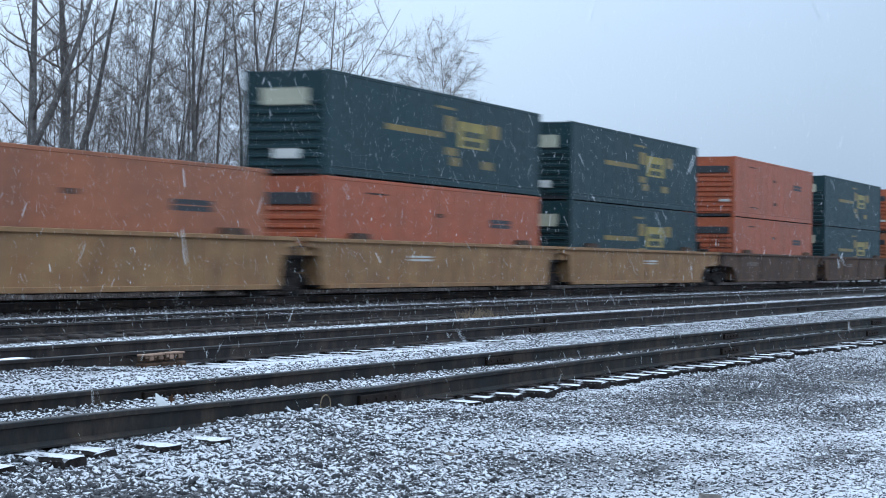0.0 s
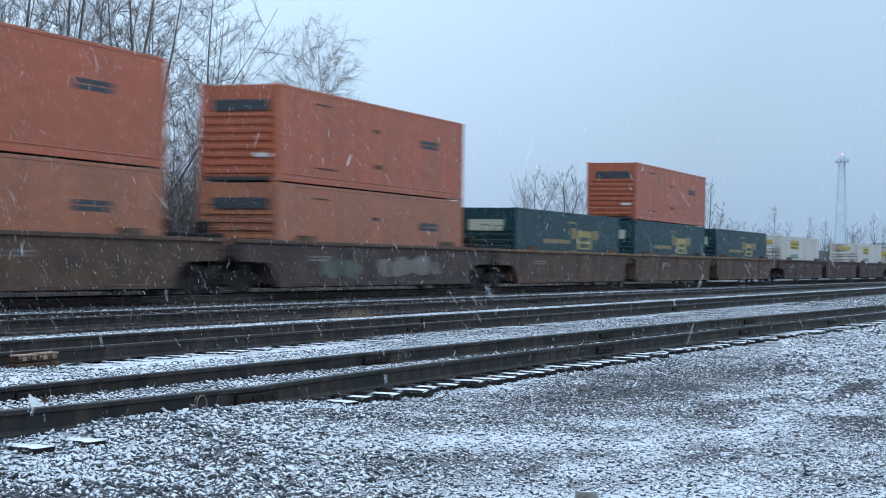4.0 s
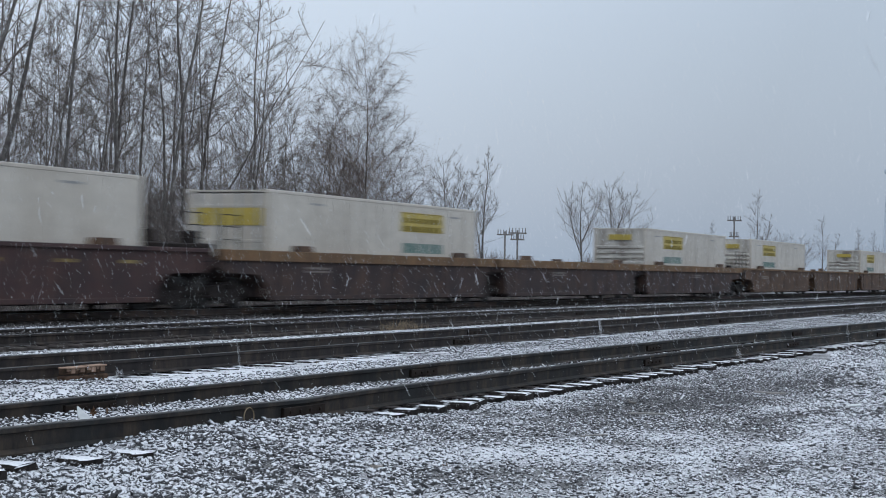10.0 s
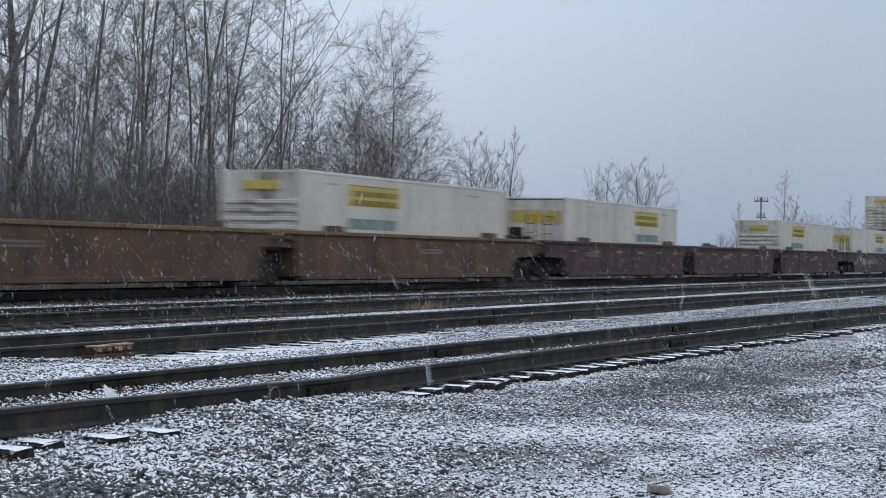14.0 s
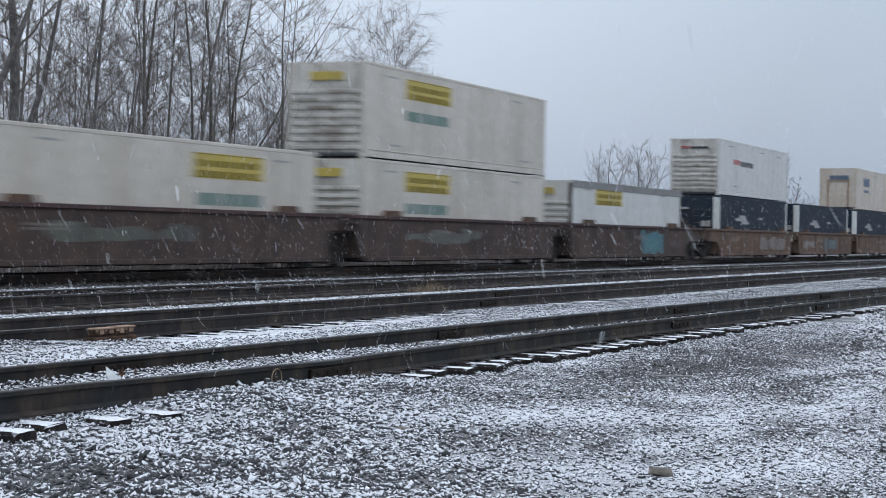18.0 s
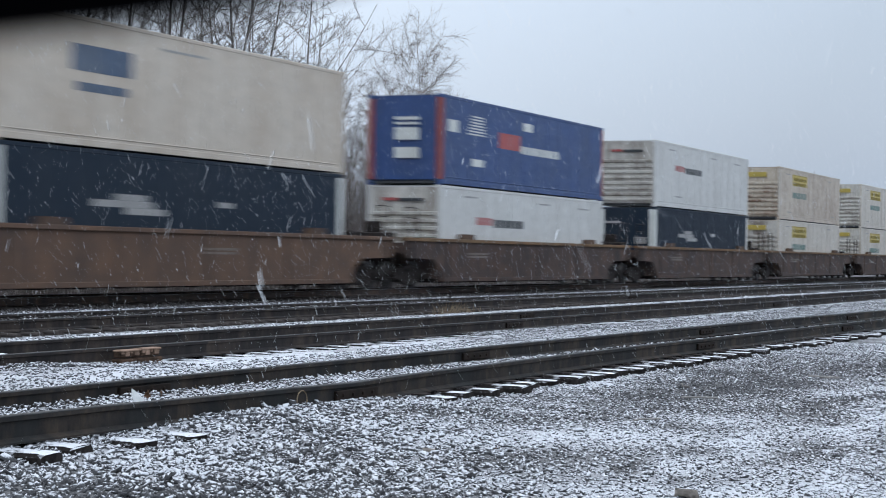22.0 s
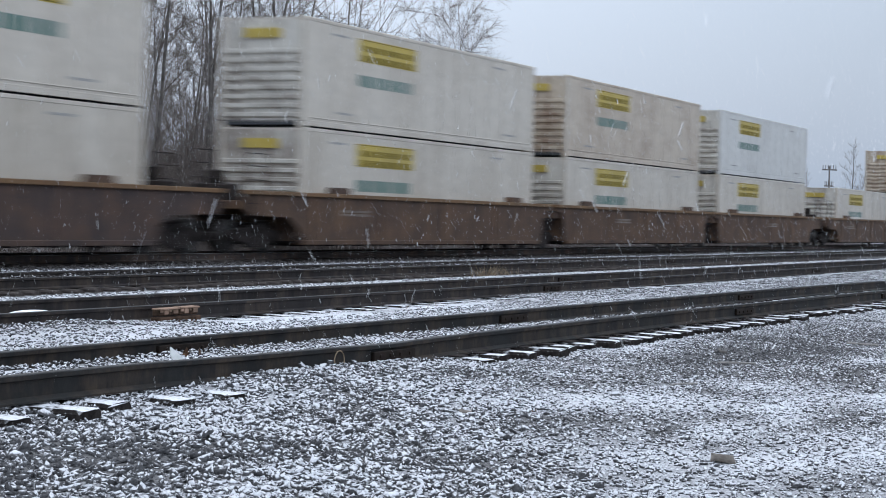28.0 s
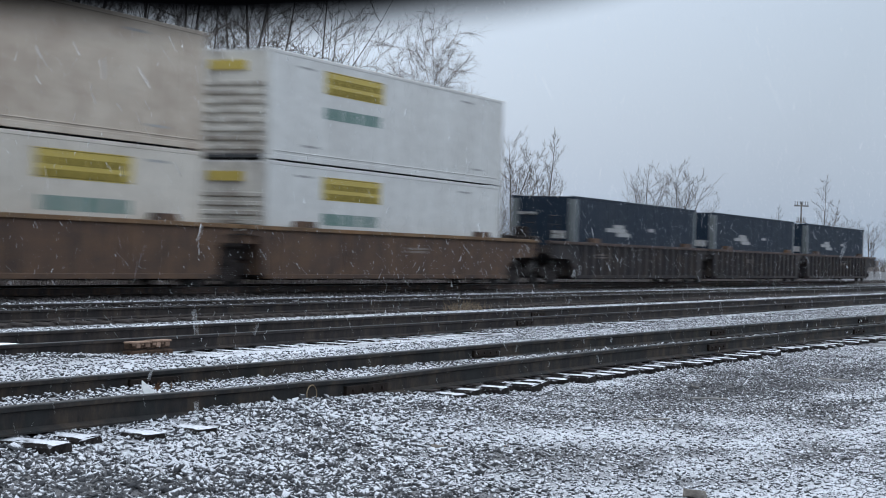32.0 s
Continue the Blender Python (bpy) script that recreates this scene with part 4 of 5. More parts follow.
def well_car(label, units, body, chord, style):
    """An articulated well car; its first container's nose is at x = 0, the rail ground at z = 0."""
    car = group_of("well_car", label, "railway wagon", "wagons of the train")
    k = body.name + chord.name + style
    for u in range(units):
        x0 = u * PITCH
        at = pose(x0, 0, 0)
        front, back = (3.1 if u == 0 else 1.42), (3.1 if u == units - 1 else 1.42)
        lo, hi, q = -0.45, LONG + 0.45, (front, back)
        for s in (-1, 1):
            ya, yb = (-1.50, -1.40) if s < 0 else (1.40, 1.50)
            head_end = [(-front, 1.28), (-front + 0.25, 1.16), (lo - 0.5, 1.12), (lo, 0.85), (lo + 0.25, WELL_LOW + 0.1)] if front > 2 else [(-front, 1.56), (lo - 0.25, 1.5), (lo - 0.12, 1.2), (lo, WELL_LOW + 0.1)]
            tail_end = [(hi - 0.25, WELL_LOW + 0.1), (hi, 0.85), (hi + 0.5, 1.12), (LONG + back - 0.25, 1.16), (LONG + back, 1.28)] if back > 2 else [(hi, WELL_LOW + 0.1), (hi + 0.12, 1.2), (hi + 0.25, 1.5), (LONG + back, 1.56)]
            outline = (*head_end, *tail_end, (LONG + back, WELL_TOP - 0.1), (-front, WELL_TOP - 0.1))
            side = part("side_plate", shared(("side_plate", k, s, q), lambda: prism(outline, ya, yb), body), None, car, at=at)
            part("top_chord", shared(("top_chord", k, s, q), lambda: boxes((-front, LONG + back, ya - 0.07, yb + 0.05, WELL_TOP - (0.30 if style == "band" else 0.11), WELL_TOP), bevel=0.012), chord), None, car, at=at)
            part("bottom_sill", shared(("bottom_sill", k, s), lambda: boxes((lo + 0.2, hi - 0.2, ya - 0.05, yb + 0.12, WELL_LOW, WELL_LOW + 0.13), bevel=0.012), body), None, car, at=at)
            step = 0.95 if style == "ribbed" else 4.1
            deep = 0.09 if style == "ribbed" else 0.025
            x = 0.3
            while x < LONG:
                part("stiffener", shared(("stiffener", k, s), lambda: boxes((-0.06, 0.06, min(s * 1.5, s * (1.5 + deep)), max(s * 1.5, s * (1.5 + deep)), WELL_LOW + 0.13, WELL_TOP - 0.11), bevel=0.006), body), None, side, at=pose(x, 0, 0))
                x += step
            for x in (1.9, LONG - 1.9):
                part("guide_bracket", shared(("guide_bracket", s), lambda: prism(((-0.55, WELL_TOP - 0.02), (-0.42, WELL_TOP + 0.17), (0.42, WELL_TOP + 0.17), (0.55, WELL_TOP - 0.02)), s * 1.34 if s > 0 else -1.55, 1.55 if s > 0 else -1.34), M_BROWN), None, car, at=pose(x0 + x, 0, 0))
            part("stencil", shared(("stencil", k, s, u % 3), lambda: bars(2.0 + 3.1 * (u % 3), 3.6 + 3.1 * (u % 3), s * 1.5, 1.2, 1.4, 2, 30 + u, s * 0.006), M_GRAF_B if style != "tan" else M_PALE), None, side)
            if style == "marked":
                for x in (0.4, 3.4, 6.6, 9.6, 12.6, 15.3):
                    part("reflector_strip", shared(("reflector_strip", s), lambda: boxes((-0.35, 0.35, min(s * 1.5, s * 1.507), max(s * 1.5, s * 1.507), 1.36, 1.44)), M_AMBER), None, side, at=pose(x, 0, 0))
        part("floor", shared(("well_floor", "all"), lambda: boxes((lo, hi, -1.4, 1.4, 0.44, 0.58), *[(1.6 * i, 1.6 * i + 0.3, -1.42, 1.42, 0.36, 0.45) for i in range(11)]), M_IRON), None, car, at=at)
        for x, e in ((lo - 0.05, front), (hi - 0.05, back)):
            part("bulkhead", shared(("bulkhead", k, x), lambda: boxes((x, x + 0.1, -1.4, 1.4, 0.5, WELL_TOP - 0.15)), body), None, car, at=at)
        part("end_platform", shared(("end_platform", k, "front", front), lambda: boxes((-front, lo, -1.4, 1.4, 1.30, 1.52), bevel=0.015), body), None, car, at=at)
        part("end_platform", shared(("end_platform", k, "back", back), lambda: boxes((hi, LONG + back, -1.4, 1.4, 1.30, 1.52), bevel=0.015), body), None, car, at=at)
        if u:
            add_truck(car, x0 - 1.6)
            # oversized joint block, its dark iron filling in the shade between two wells
            part("articulation", shared(("articulation", "all"), lambda: boxes((-1.05, 1.05, -1.05, 1.05, 0.86, 1.5), (-0.7, 0.7, -1.3, 1.3, 1.2, 1.56), bevel=0.05), M_IRON), None, car, at=pose(x0 - 1.6, 0, 0))
    add_truck(car, -1.85)
    length = (units - 1) * PITCH + LONG
    add_truck(car, length + 1.85)
    for x, d in ((-3.1, -1), (length + 3.1, 1)):
        part("coupler", shared(("coupler", d), lambda: boxes((min(0, d * 0.5), max(0, d * 0.5), -0.13, 0.13, 0.78, 1.0), (min(d * 0.3, d * 0.5), max(d * 0.3, d * 0.5), -0.2, 0.2, 0.74, 1.04), bevel=0.03), M_IRON), None, car, at=pose(x, 0, 0))
        for s in (-1, 1):
            bm = bmesh.new()
            tube_bm(((0, s * 1.42, 1.75), (0, s * 1.42, 2.72), (-d * 0.9, s * 1.42, 2.72), (-d * 0.9, s * 1.42, 1.75)), 0.022, 5, bm)
            for z in (2.05, 2.4):
                tube_bm(((0, s * 1.42, z), (-d * 0.9, s * 1.42, z)), 0.016, 4, bm)
            part("handrail", shared(("handrail", d, s), lambda: bm, M_IRON), None, car, at=pose(x + d * -0.2, 0, 0))
            bm = bmesh.new()
            for z in (0.55, 0.85, 1.15, 1.45):
                tube_bm(((0, s * 1.54, z), (-d * 0.4, s * 1.54, z)), 0.016, 4, bm)
            tube_bm(((0, s * 1.54, 0.5), (0, s * 1.54, 1.72)), 0.016, 4, bm)
            tube_bm(((-d * 0.4, s * 1.54, 0.5), (-d * 0.4, s * 1.54, 1.72)), 0.016, 4, bm)
            part("ladder", shared(("ladder", d, s), lambda: bm, M_IRON), None, car, at=pose(x + d * -0.1, 0, 0))
        part("brake_box", shared(("brake_box", d), lambda: boxes((-0.35, 0.35, -0.6, 0.5, 1.52, 1.95), (-0.05, 0.05, -0.3, 0.3, 1.9, 2.3), bevel=0.03), M_IRON), None, car, at=pose(x - d * 0.9, 0, 0))
    return car


def graffiti(car, x0, x1, z0, z1, material, seed):
    """Sprayed lettering on the near side plate: fat strokes with uneven outlines that run into one another."""
    rng = random.Random(seed)
    wide = (x1 - x0) / 5
    for i in range(6):
        cx, half = x0 + wide * (i + rng.uniform(0.2, 0.8)) * 0.83, wide * rng.uniform(0.5, 0.85)
        lo, hi = z0 + rng.uniform(0, 0.2), z1 - rng.uniform(0, 0.25)
        lean = rng.uniform(-0.25, 0.25)
        pts, n = [], 14
        for j in range(n):
            a = j * math.tau / n
            r = rng.uniform(0.8, 1.0)
            px = math.copysign(abs(math.cos(a)) ** 0.55, math.cos(a)) * r
            pz = math.copysign(abs(math.sin(a)) ** 0.55, math.sin(a)) * r
            pts.append((cx + half * px + lean * pz, (lo + hi) / 2 + (hi - lo) / 2 * pz))
        ob = part("graffiti", prism(pts, -1.503 - 0.0012 * i, -1.498), material, car, "faded spray paint")
        ob["kind"] = "stuff"


CARS = {
    "tan": well_car("tan articulated well car", 3, M_TAN, M_TAN, "tan"),
    "brown": well_car("oxide brown articulated well car", 3, M_BROWN, M_BROWN, "plain"),
    "chord": well_car("dark brown well car with a tan top chord", 3, M_BROWN, M_CHORD, "plain"),
    "umber": well_car("dark umber well car with a broad tan top band", 3, M_SOOTUMBER, M_CHORD, "band"),
    "ochre": well_car("rusty brown well car with a tan top chord", 3, M_OCHRE, M_CHORD, "plain"),
    "maroon": well_car("dark maroon well car with amber reflectors", 3, M_MAROON, M_MAROON, "marked"),
    "dusty": well_car("dusty maroon well car with faded graffiti", 3, M_DUSTY, M_MAROON, "plain"),
    "rust": well_car("orange-brown weathered well car with graffiti", 3, M_RUSTCAR, M_RUSTCAR, "plain"),
    "black": well_car("sooty black ribbed well car", 3, M_BLACKCAR, M_DUSTY, "ribbed"),
    "single": well_car("dark umber single well car", 1, M_UMBER, M_CHORD, "plain"),
    "grey": well_car("grey-brown single well car with graffiti", 1, M_DUSTY, M_BROWN, "plain"),
}
graffiti(CARS["rust"], 9.0, 14.6, 0.55, 1.55, M_GRAF_B, 1)
graffiti(CARS["rust"], PITCH + 7.5, PITCH + 11.5, 0.55, 1.55, M_GRAF_A, 2)
graffiti(CARS["rust"], PITCH + 1.2, PITCH + 4.0, 0.7, 1.4, M_GRAF_B, 3)
graffiti(CARS["dusty"], 2 * PITCH + 9.3, 2 * PITCH + 12.8, 0.35, 1.72, M_GRAF_D, 4)
graffiti(CARS["dusty"], PITCH + 3.0, PITCH + 9.0, 0.9, 1.5, M_GRAF_C, 5)
graffiti(CARS["dusty"], 3.0, 9.5, 0.8, 1.5, M_GRAF_C, 6)
graffiti(CARS["grey"], 3.0, 6.0, 0.6, 1.4, M_GRAF_C, 7)
graffiti(CARS["grey"], 8.0, 13.0, 0.6, 1.5, M_GRAF_B, 8)

# the train from its head: distance along the track at the start, car, and for each well the lower and the upper container; "~" turns one round
TRAIN = [
    (25.4, "tan", (("orange", ""), ("red", "green"), ("green", "green"))),
    (86.6, "brown", (("red", "red"), ("green", "green"), ("orange", "red"))),
    (148.2, "grey", (("orange", "red"),)),
    (170.8, "chord", (("green", ""), ("green", "red"), ("green", ""))),
    (232.0, "maroon", (("white", ""), ("", ""), ("white", ""))),
    (293.6, "umber", (("white~", ""), ("", ""), ("white", ""))),
    (355.0, "ochre", (("white", ""), ("", ""), ("white", ""))),
    (416.6, "maroon", (("white~", ""), ("", ""), ("white", ""))),
    (478.5, "dusty", (("white~", ""), ("white", "white"), ("banded", ""))),
    (540.5, "rust", (("navy", "logo"), ("navy", ""), ("navy", "beige"))),
    (602.3, "single", (("logo", "blue"),)),
    (625.6, "single", (("navy", "logo"),)),
    (648.8, "single", (("white", "rusty"),)),
    (672.1, "single", (("white", "white"),)),
    (695.4, "single", (("cool", "white"),)),
    (718.7, "single", (("white", "white~"),)),
    (742.2, "ochre", (("white", "white"), ("white", "rusty"), ("white", "cool"))),
    (804.6, "ochre", (("white", ""), ("white~", "rusty"), ("cool", "cool"))),
    (866.9, "black", (("sooty", ""), ("sooty", ""), ("sooty", ""))),
]
TRACK_Y, LOW_Z, HIGH_Z = 25.39, 0.61, 3.57
ROLLING = []


def build_train():
    used = set()

    def place(table, key, x, z, turned):
        m = pose(x + (LONG if turned else 0), TRACK_Y, z, 0, 0, 180 if turned else 0)
        if key not in used:
            used.add(key)
            ob = table[key]
            ob.matrix_basis = m
        else:
            ob = copy_thing(table[key], m)
        ROLLING.append((ob, x + (LONG if turned else 0), z, 180 if turned else 0))

    for s, car, loads in TRAIN:
        place(CARS, car, s, 0.0, False)
        for i, pair in enumerate(loads):
            for name, z in zip(pair, (LOW_Z, HIGH_Z)):
                if name:
                    place(PATTERNS, name.rstrip("~"), s + i * PITCH, z, name.endswith("~"))


build_train()

# ---- trees ----
def tubes(lines, sides):
    """Quads of tapering tubes: lines of (points (n, 3), radii (n,))."""
    vs, qs, base = [], [], 0
    for pts, rad in lines:
        pts = np.asarray(pts, float)
        d = np.gradient(pts, axis=0)
        d /= np.linalg.norm(d, axis=1, keepdims=True) + 1e-9
        u = np.cross(d, (0.31, 0.77, 0.55))
        u /= np.linalg.norm(u, axis=1, keepdims=True) + 1e-9
        w = np.cross(d, u)
        a = np.arange(sides) * math.tau / sides
        ring = pts[:, None] + np.asarray(rad)[:, None, None] * (np.cos(a)[None, :, None] * u[:, None] + np.sin(a)[None, :, None] * w[:, None])
        n = len(pts)
        vs.append(ring.reshape(-1, 3))
        i, j = np.meshgrid(np.arange(n - 1), np.arange(sides), indexing="ij")
        q = np.stack([i * sides + j, i * sides + (j + 1) % sides, (i + 1) * sides + (j + 1) % sides, (i + 1) * sides + j], -1).reshape(-1, 4)
        qs.append(q + base)
        base += n * sides
    return np.concatenate(vs), np.concatenate(qs)


def limb(rng, start, way, length, n, bend, wander):
    """A branch that bends towards bend as it goes out."""
    pts, p, d = [np.array(start, float)], np.array(start, float), np.array(way, float)
    for _ in range(n):
        d = d + np.asarray(bend) / n + rng.normal(0, wander, 3)
        d /= np.linalg.norm(d)
        p = p + d * length / n
        pts.append(p.copy())
    return np.array(pts)


def tree(label, seed, height, girth, crown, spread, bark, rise=0.9, droop=0.0, limbs=20, forks=0, twig_n=6, sub_n=7, twig_r=0.005, thick=0.26, curl=0.42, taper=0.75, twigs_of=None, wander=0.125, fine=(0.22, 0.6)):
    """A bare tree: a tapered trunk and a crown of limbs and twigs."""
    rng = np.random.default_rng(seed)
    t = group_of("tree", label, "tree", "bare trees behind the tracks")
    sway = rng.normal(0, 0.10, 2)
    trunks = [limb(rng, (0, 0, -0.1), (-0.6 * sway[0], -0.6 * sway[1], 1), height, 16, (*sway, 0.1), 0.022)]
    for f in range(forks):
        i = 3 + 2 * f
        a = rng.random() * math.tau
        trunks.append(limb(rng, trunks[0][i], (0.6 * math.cos(a), 0.6 * math.sin(a), 1), height * (0.8 - 0.05 * i), 11, (0, 0, 0.8), 0.035))
    lines, subs, twigs = [], [], []
    for k, tr in enumerate(trunks):
        g = girth * (1.0 if k == 0 else 0.62)
        rad = np.maximum(g * (1 - np.linspace(0, 1, len(tr)) ** 0.85 * 0.97), 0.008)
        lines.append((tr, rad))
        count = limbs if k == 0 else limbs // 2
        for b in range(count):
            f = crown + (0.98 - crown) * (b + rng.random()) / count
            x = f * (len(tr) - 1)
            i = min(int(x), len(tr) - 2)
            at = tr[i] + (tr[i + 1] - tr[i]) * (x - i)
            a = b * 2.4 + rng.normal(0, 0.6)
            way = np.array((math.cos(a), math.sin(a), rise * rng.uniform(0.35, 1.4)))
            way /= np.linalg.norm(way)
            ln = spread * (1.05 - taper * (f - crown) / (1 - crown)) * rng.uniform(0.45, 1.15)
            br = limb(rng, at, way, ln, 8, (0, 0, curl - 0.5 * droop), wander)
            r0 = max(0.013, thick * g * (1 - f * 0.85) * rng.uniform(0.6, 1.1))
            subs.append((br, np.linspace(r0, twig_r * 1.5, len(br))))
            for s in range(sub_n):
                h = 0.2 + 0.8 * (s + rng.random()) / sub_n
                j = min(int(h * 8), 7)
                p = br[j] + (br[j + 1] - br[j]) * min(h * 8 - j, 1)
                out = br[j + 1] - br[j]
                out = out / np.linalg.norm(out) + rng.normal(0, 0.68, 3) + (0, 0, 0.2 - 0.7 * droop)
                out /= np.linalg.norm(out)
                sl = ln * rng.uniform(0.2, 0.5) * (1.15 - 0.4 * h)
                sb = limb(rng, p, out, sl, 4, (0, 0, 0.4 - 1.4 * droop), 0.12)
                subs.append((sb, np.linspace(max(twig_r * 1.5, r0 * 0.35), twig_r, 5)))
                for w in range(twig_n):
                    e = min(int(rng.random() * 4), 3)
                    tw = sb[e + 1] - sb[e]
                    tw = tw / np.linalg.norm(tw) + rng.normal(0, 0.55, 3) + (0, 0, 0.1 - 0.9 * droop)
                    tw /= np.linalg.norm(tw)
                    q = limb(rng, sb[e] + (sb[e + 1] - sb[e]) * rng.random(), tw, sl * rng.uniform(*fine), 2, (0, 0, 0.3 - 1.8 * droop), 0.12)
                    twigs.append((q, (twig_r, twig_r * 0.8, twig_r * 0.5)))
    v, q = tubes(lines, 8)
    part("trunk", quads_mesh("trunk", v, q, bark), None, t)
    v, q = tubes(subs, 4)
    v2, q2 = tubes(twigs, 3)
    part("crown", quads_mesh("crown", np.concatenate([v, v2]), np.concatenate([q, q2 + len(v)]), twigs_of or M_TWIG), None, t)
    return t


WOOD = [
    tree("tall slender bare tree behind the train", 1, 15.5, 0.095, 0.30, 3.5, M_BARK, 0.6, limbs=30, sub_n=9, twig_n=7, twig_r=0.0040),
    tree("tall slender bare tree behind the train", 2, 14.0, 0.078, 0.32, 3.1, M_BARK, 0.65, limbs=26, sub_n=9, twig_n=7, twig_r=0.0040),
    tree("thin crooked bare tree behind the train", 3, 12.5, 0.066, 0.30, 3.0, M_BARK, 0.5, limbs=24, sub_n=9, twig_n=7, twig_r=0.0040),
    tree("forked bare tree behind the train", 4, 14.5, 0.105, 0.28, 3.6, M_BARK, 0.6, limbs=28, forks=1, sub_n=8, twig_n=7, twig_r=0.0040),
    tree("spindly bare sapling behind the train", 5, 9.5, 0.042, 0.20, 2.0, M_BARK, 0.9, limbs=18, twig_r=0.0036),
]
BIG = tree("broad old bare tree with heavy limbs", 9, 16.5, 0.26, 0.30, 4.6, M_BARK, 0.8, limbs=20, forks=2, thick=0.34)
BIRCH = tree("bare birch with fine drooping twigs", 12, 13.0, 0.125, 0.12, 6.0, M_BIRCH, 1.0, droop=0.24, limbs=46, twig_n=9, sub_n=12, twig_r=0.0048, curl=0.12, taper=0.5, wander=0.085, fine=(0.4, 1.1), twigs_of=M_REDTWIG)
CROOKED = tree("crooked bare tree with long reaching limbs", 23, 14.5, 0.10, 0.22, 5.4, M_BARK, 0.55, limbs=15, forks=1, twig_n=4, sub_n=7, twig_r=0.0042, thick=0.42, curl=0.35, taper=0.55, wander=0.17)
SOFT = tree("bare tree with a soft crown of fine twigs", 13, 11.5, 0.075, 0.12, 3.0, M_BIRCH, 1.4, droop=0.08, limbs=28, forks=1, twig_n=9, sub_n=8, twig_r=0.0046)
SHRUB = tree("dense reddish-brown shrub with many thin stems", 14, 7.6, 0.05, 0.03, 3.0, M_BRUSH, 1.4, limbs=15, forks=5, twig_n=6, sub_n=8, twig_r=0.005, thick=0.4, taper=0.5, twigs_of=M_REDTWIG)
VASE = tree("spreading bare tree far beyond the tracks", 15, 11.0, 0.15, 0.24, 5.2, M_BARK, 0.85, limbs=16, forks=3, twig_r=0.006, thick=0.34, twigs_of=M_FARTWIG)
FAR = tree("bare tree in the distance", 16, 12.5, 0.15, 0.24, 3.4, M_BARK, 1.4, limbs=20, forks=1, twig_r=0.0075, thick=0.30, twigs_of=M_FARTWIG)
PLACED = set()


def plant(proto, az, dist, scale=1.0, turn=0.0, tilt=0.0):
    """Set a tree by its bearing from the tracks' normal, its distance and its lean across the view."""
    fx, fy = math.sin(radians(az)), math.cos(radians(az))
    x, y = dist * fx, dist * fy
    m = Matrix.Translation((x, y, float(ground_z(x, y)))) @ Matrix.Rotation(radians(tilt), 4, (fx, fy, 0)) @ Matrix.Rotation(radians(turn), 4, "Z") @ Matrix.Scale(scale, 4)
    if proto not in PLACED:
        PLACED.add(proto)
        proto.matrix_basis = m
        return proto
    return copy_thing(proto, m)


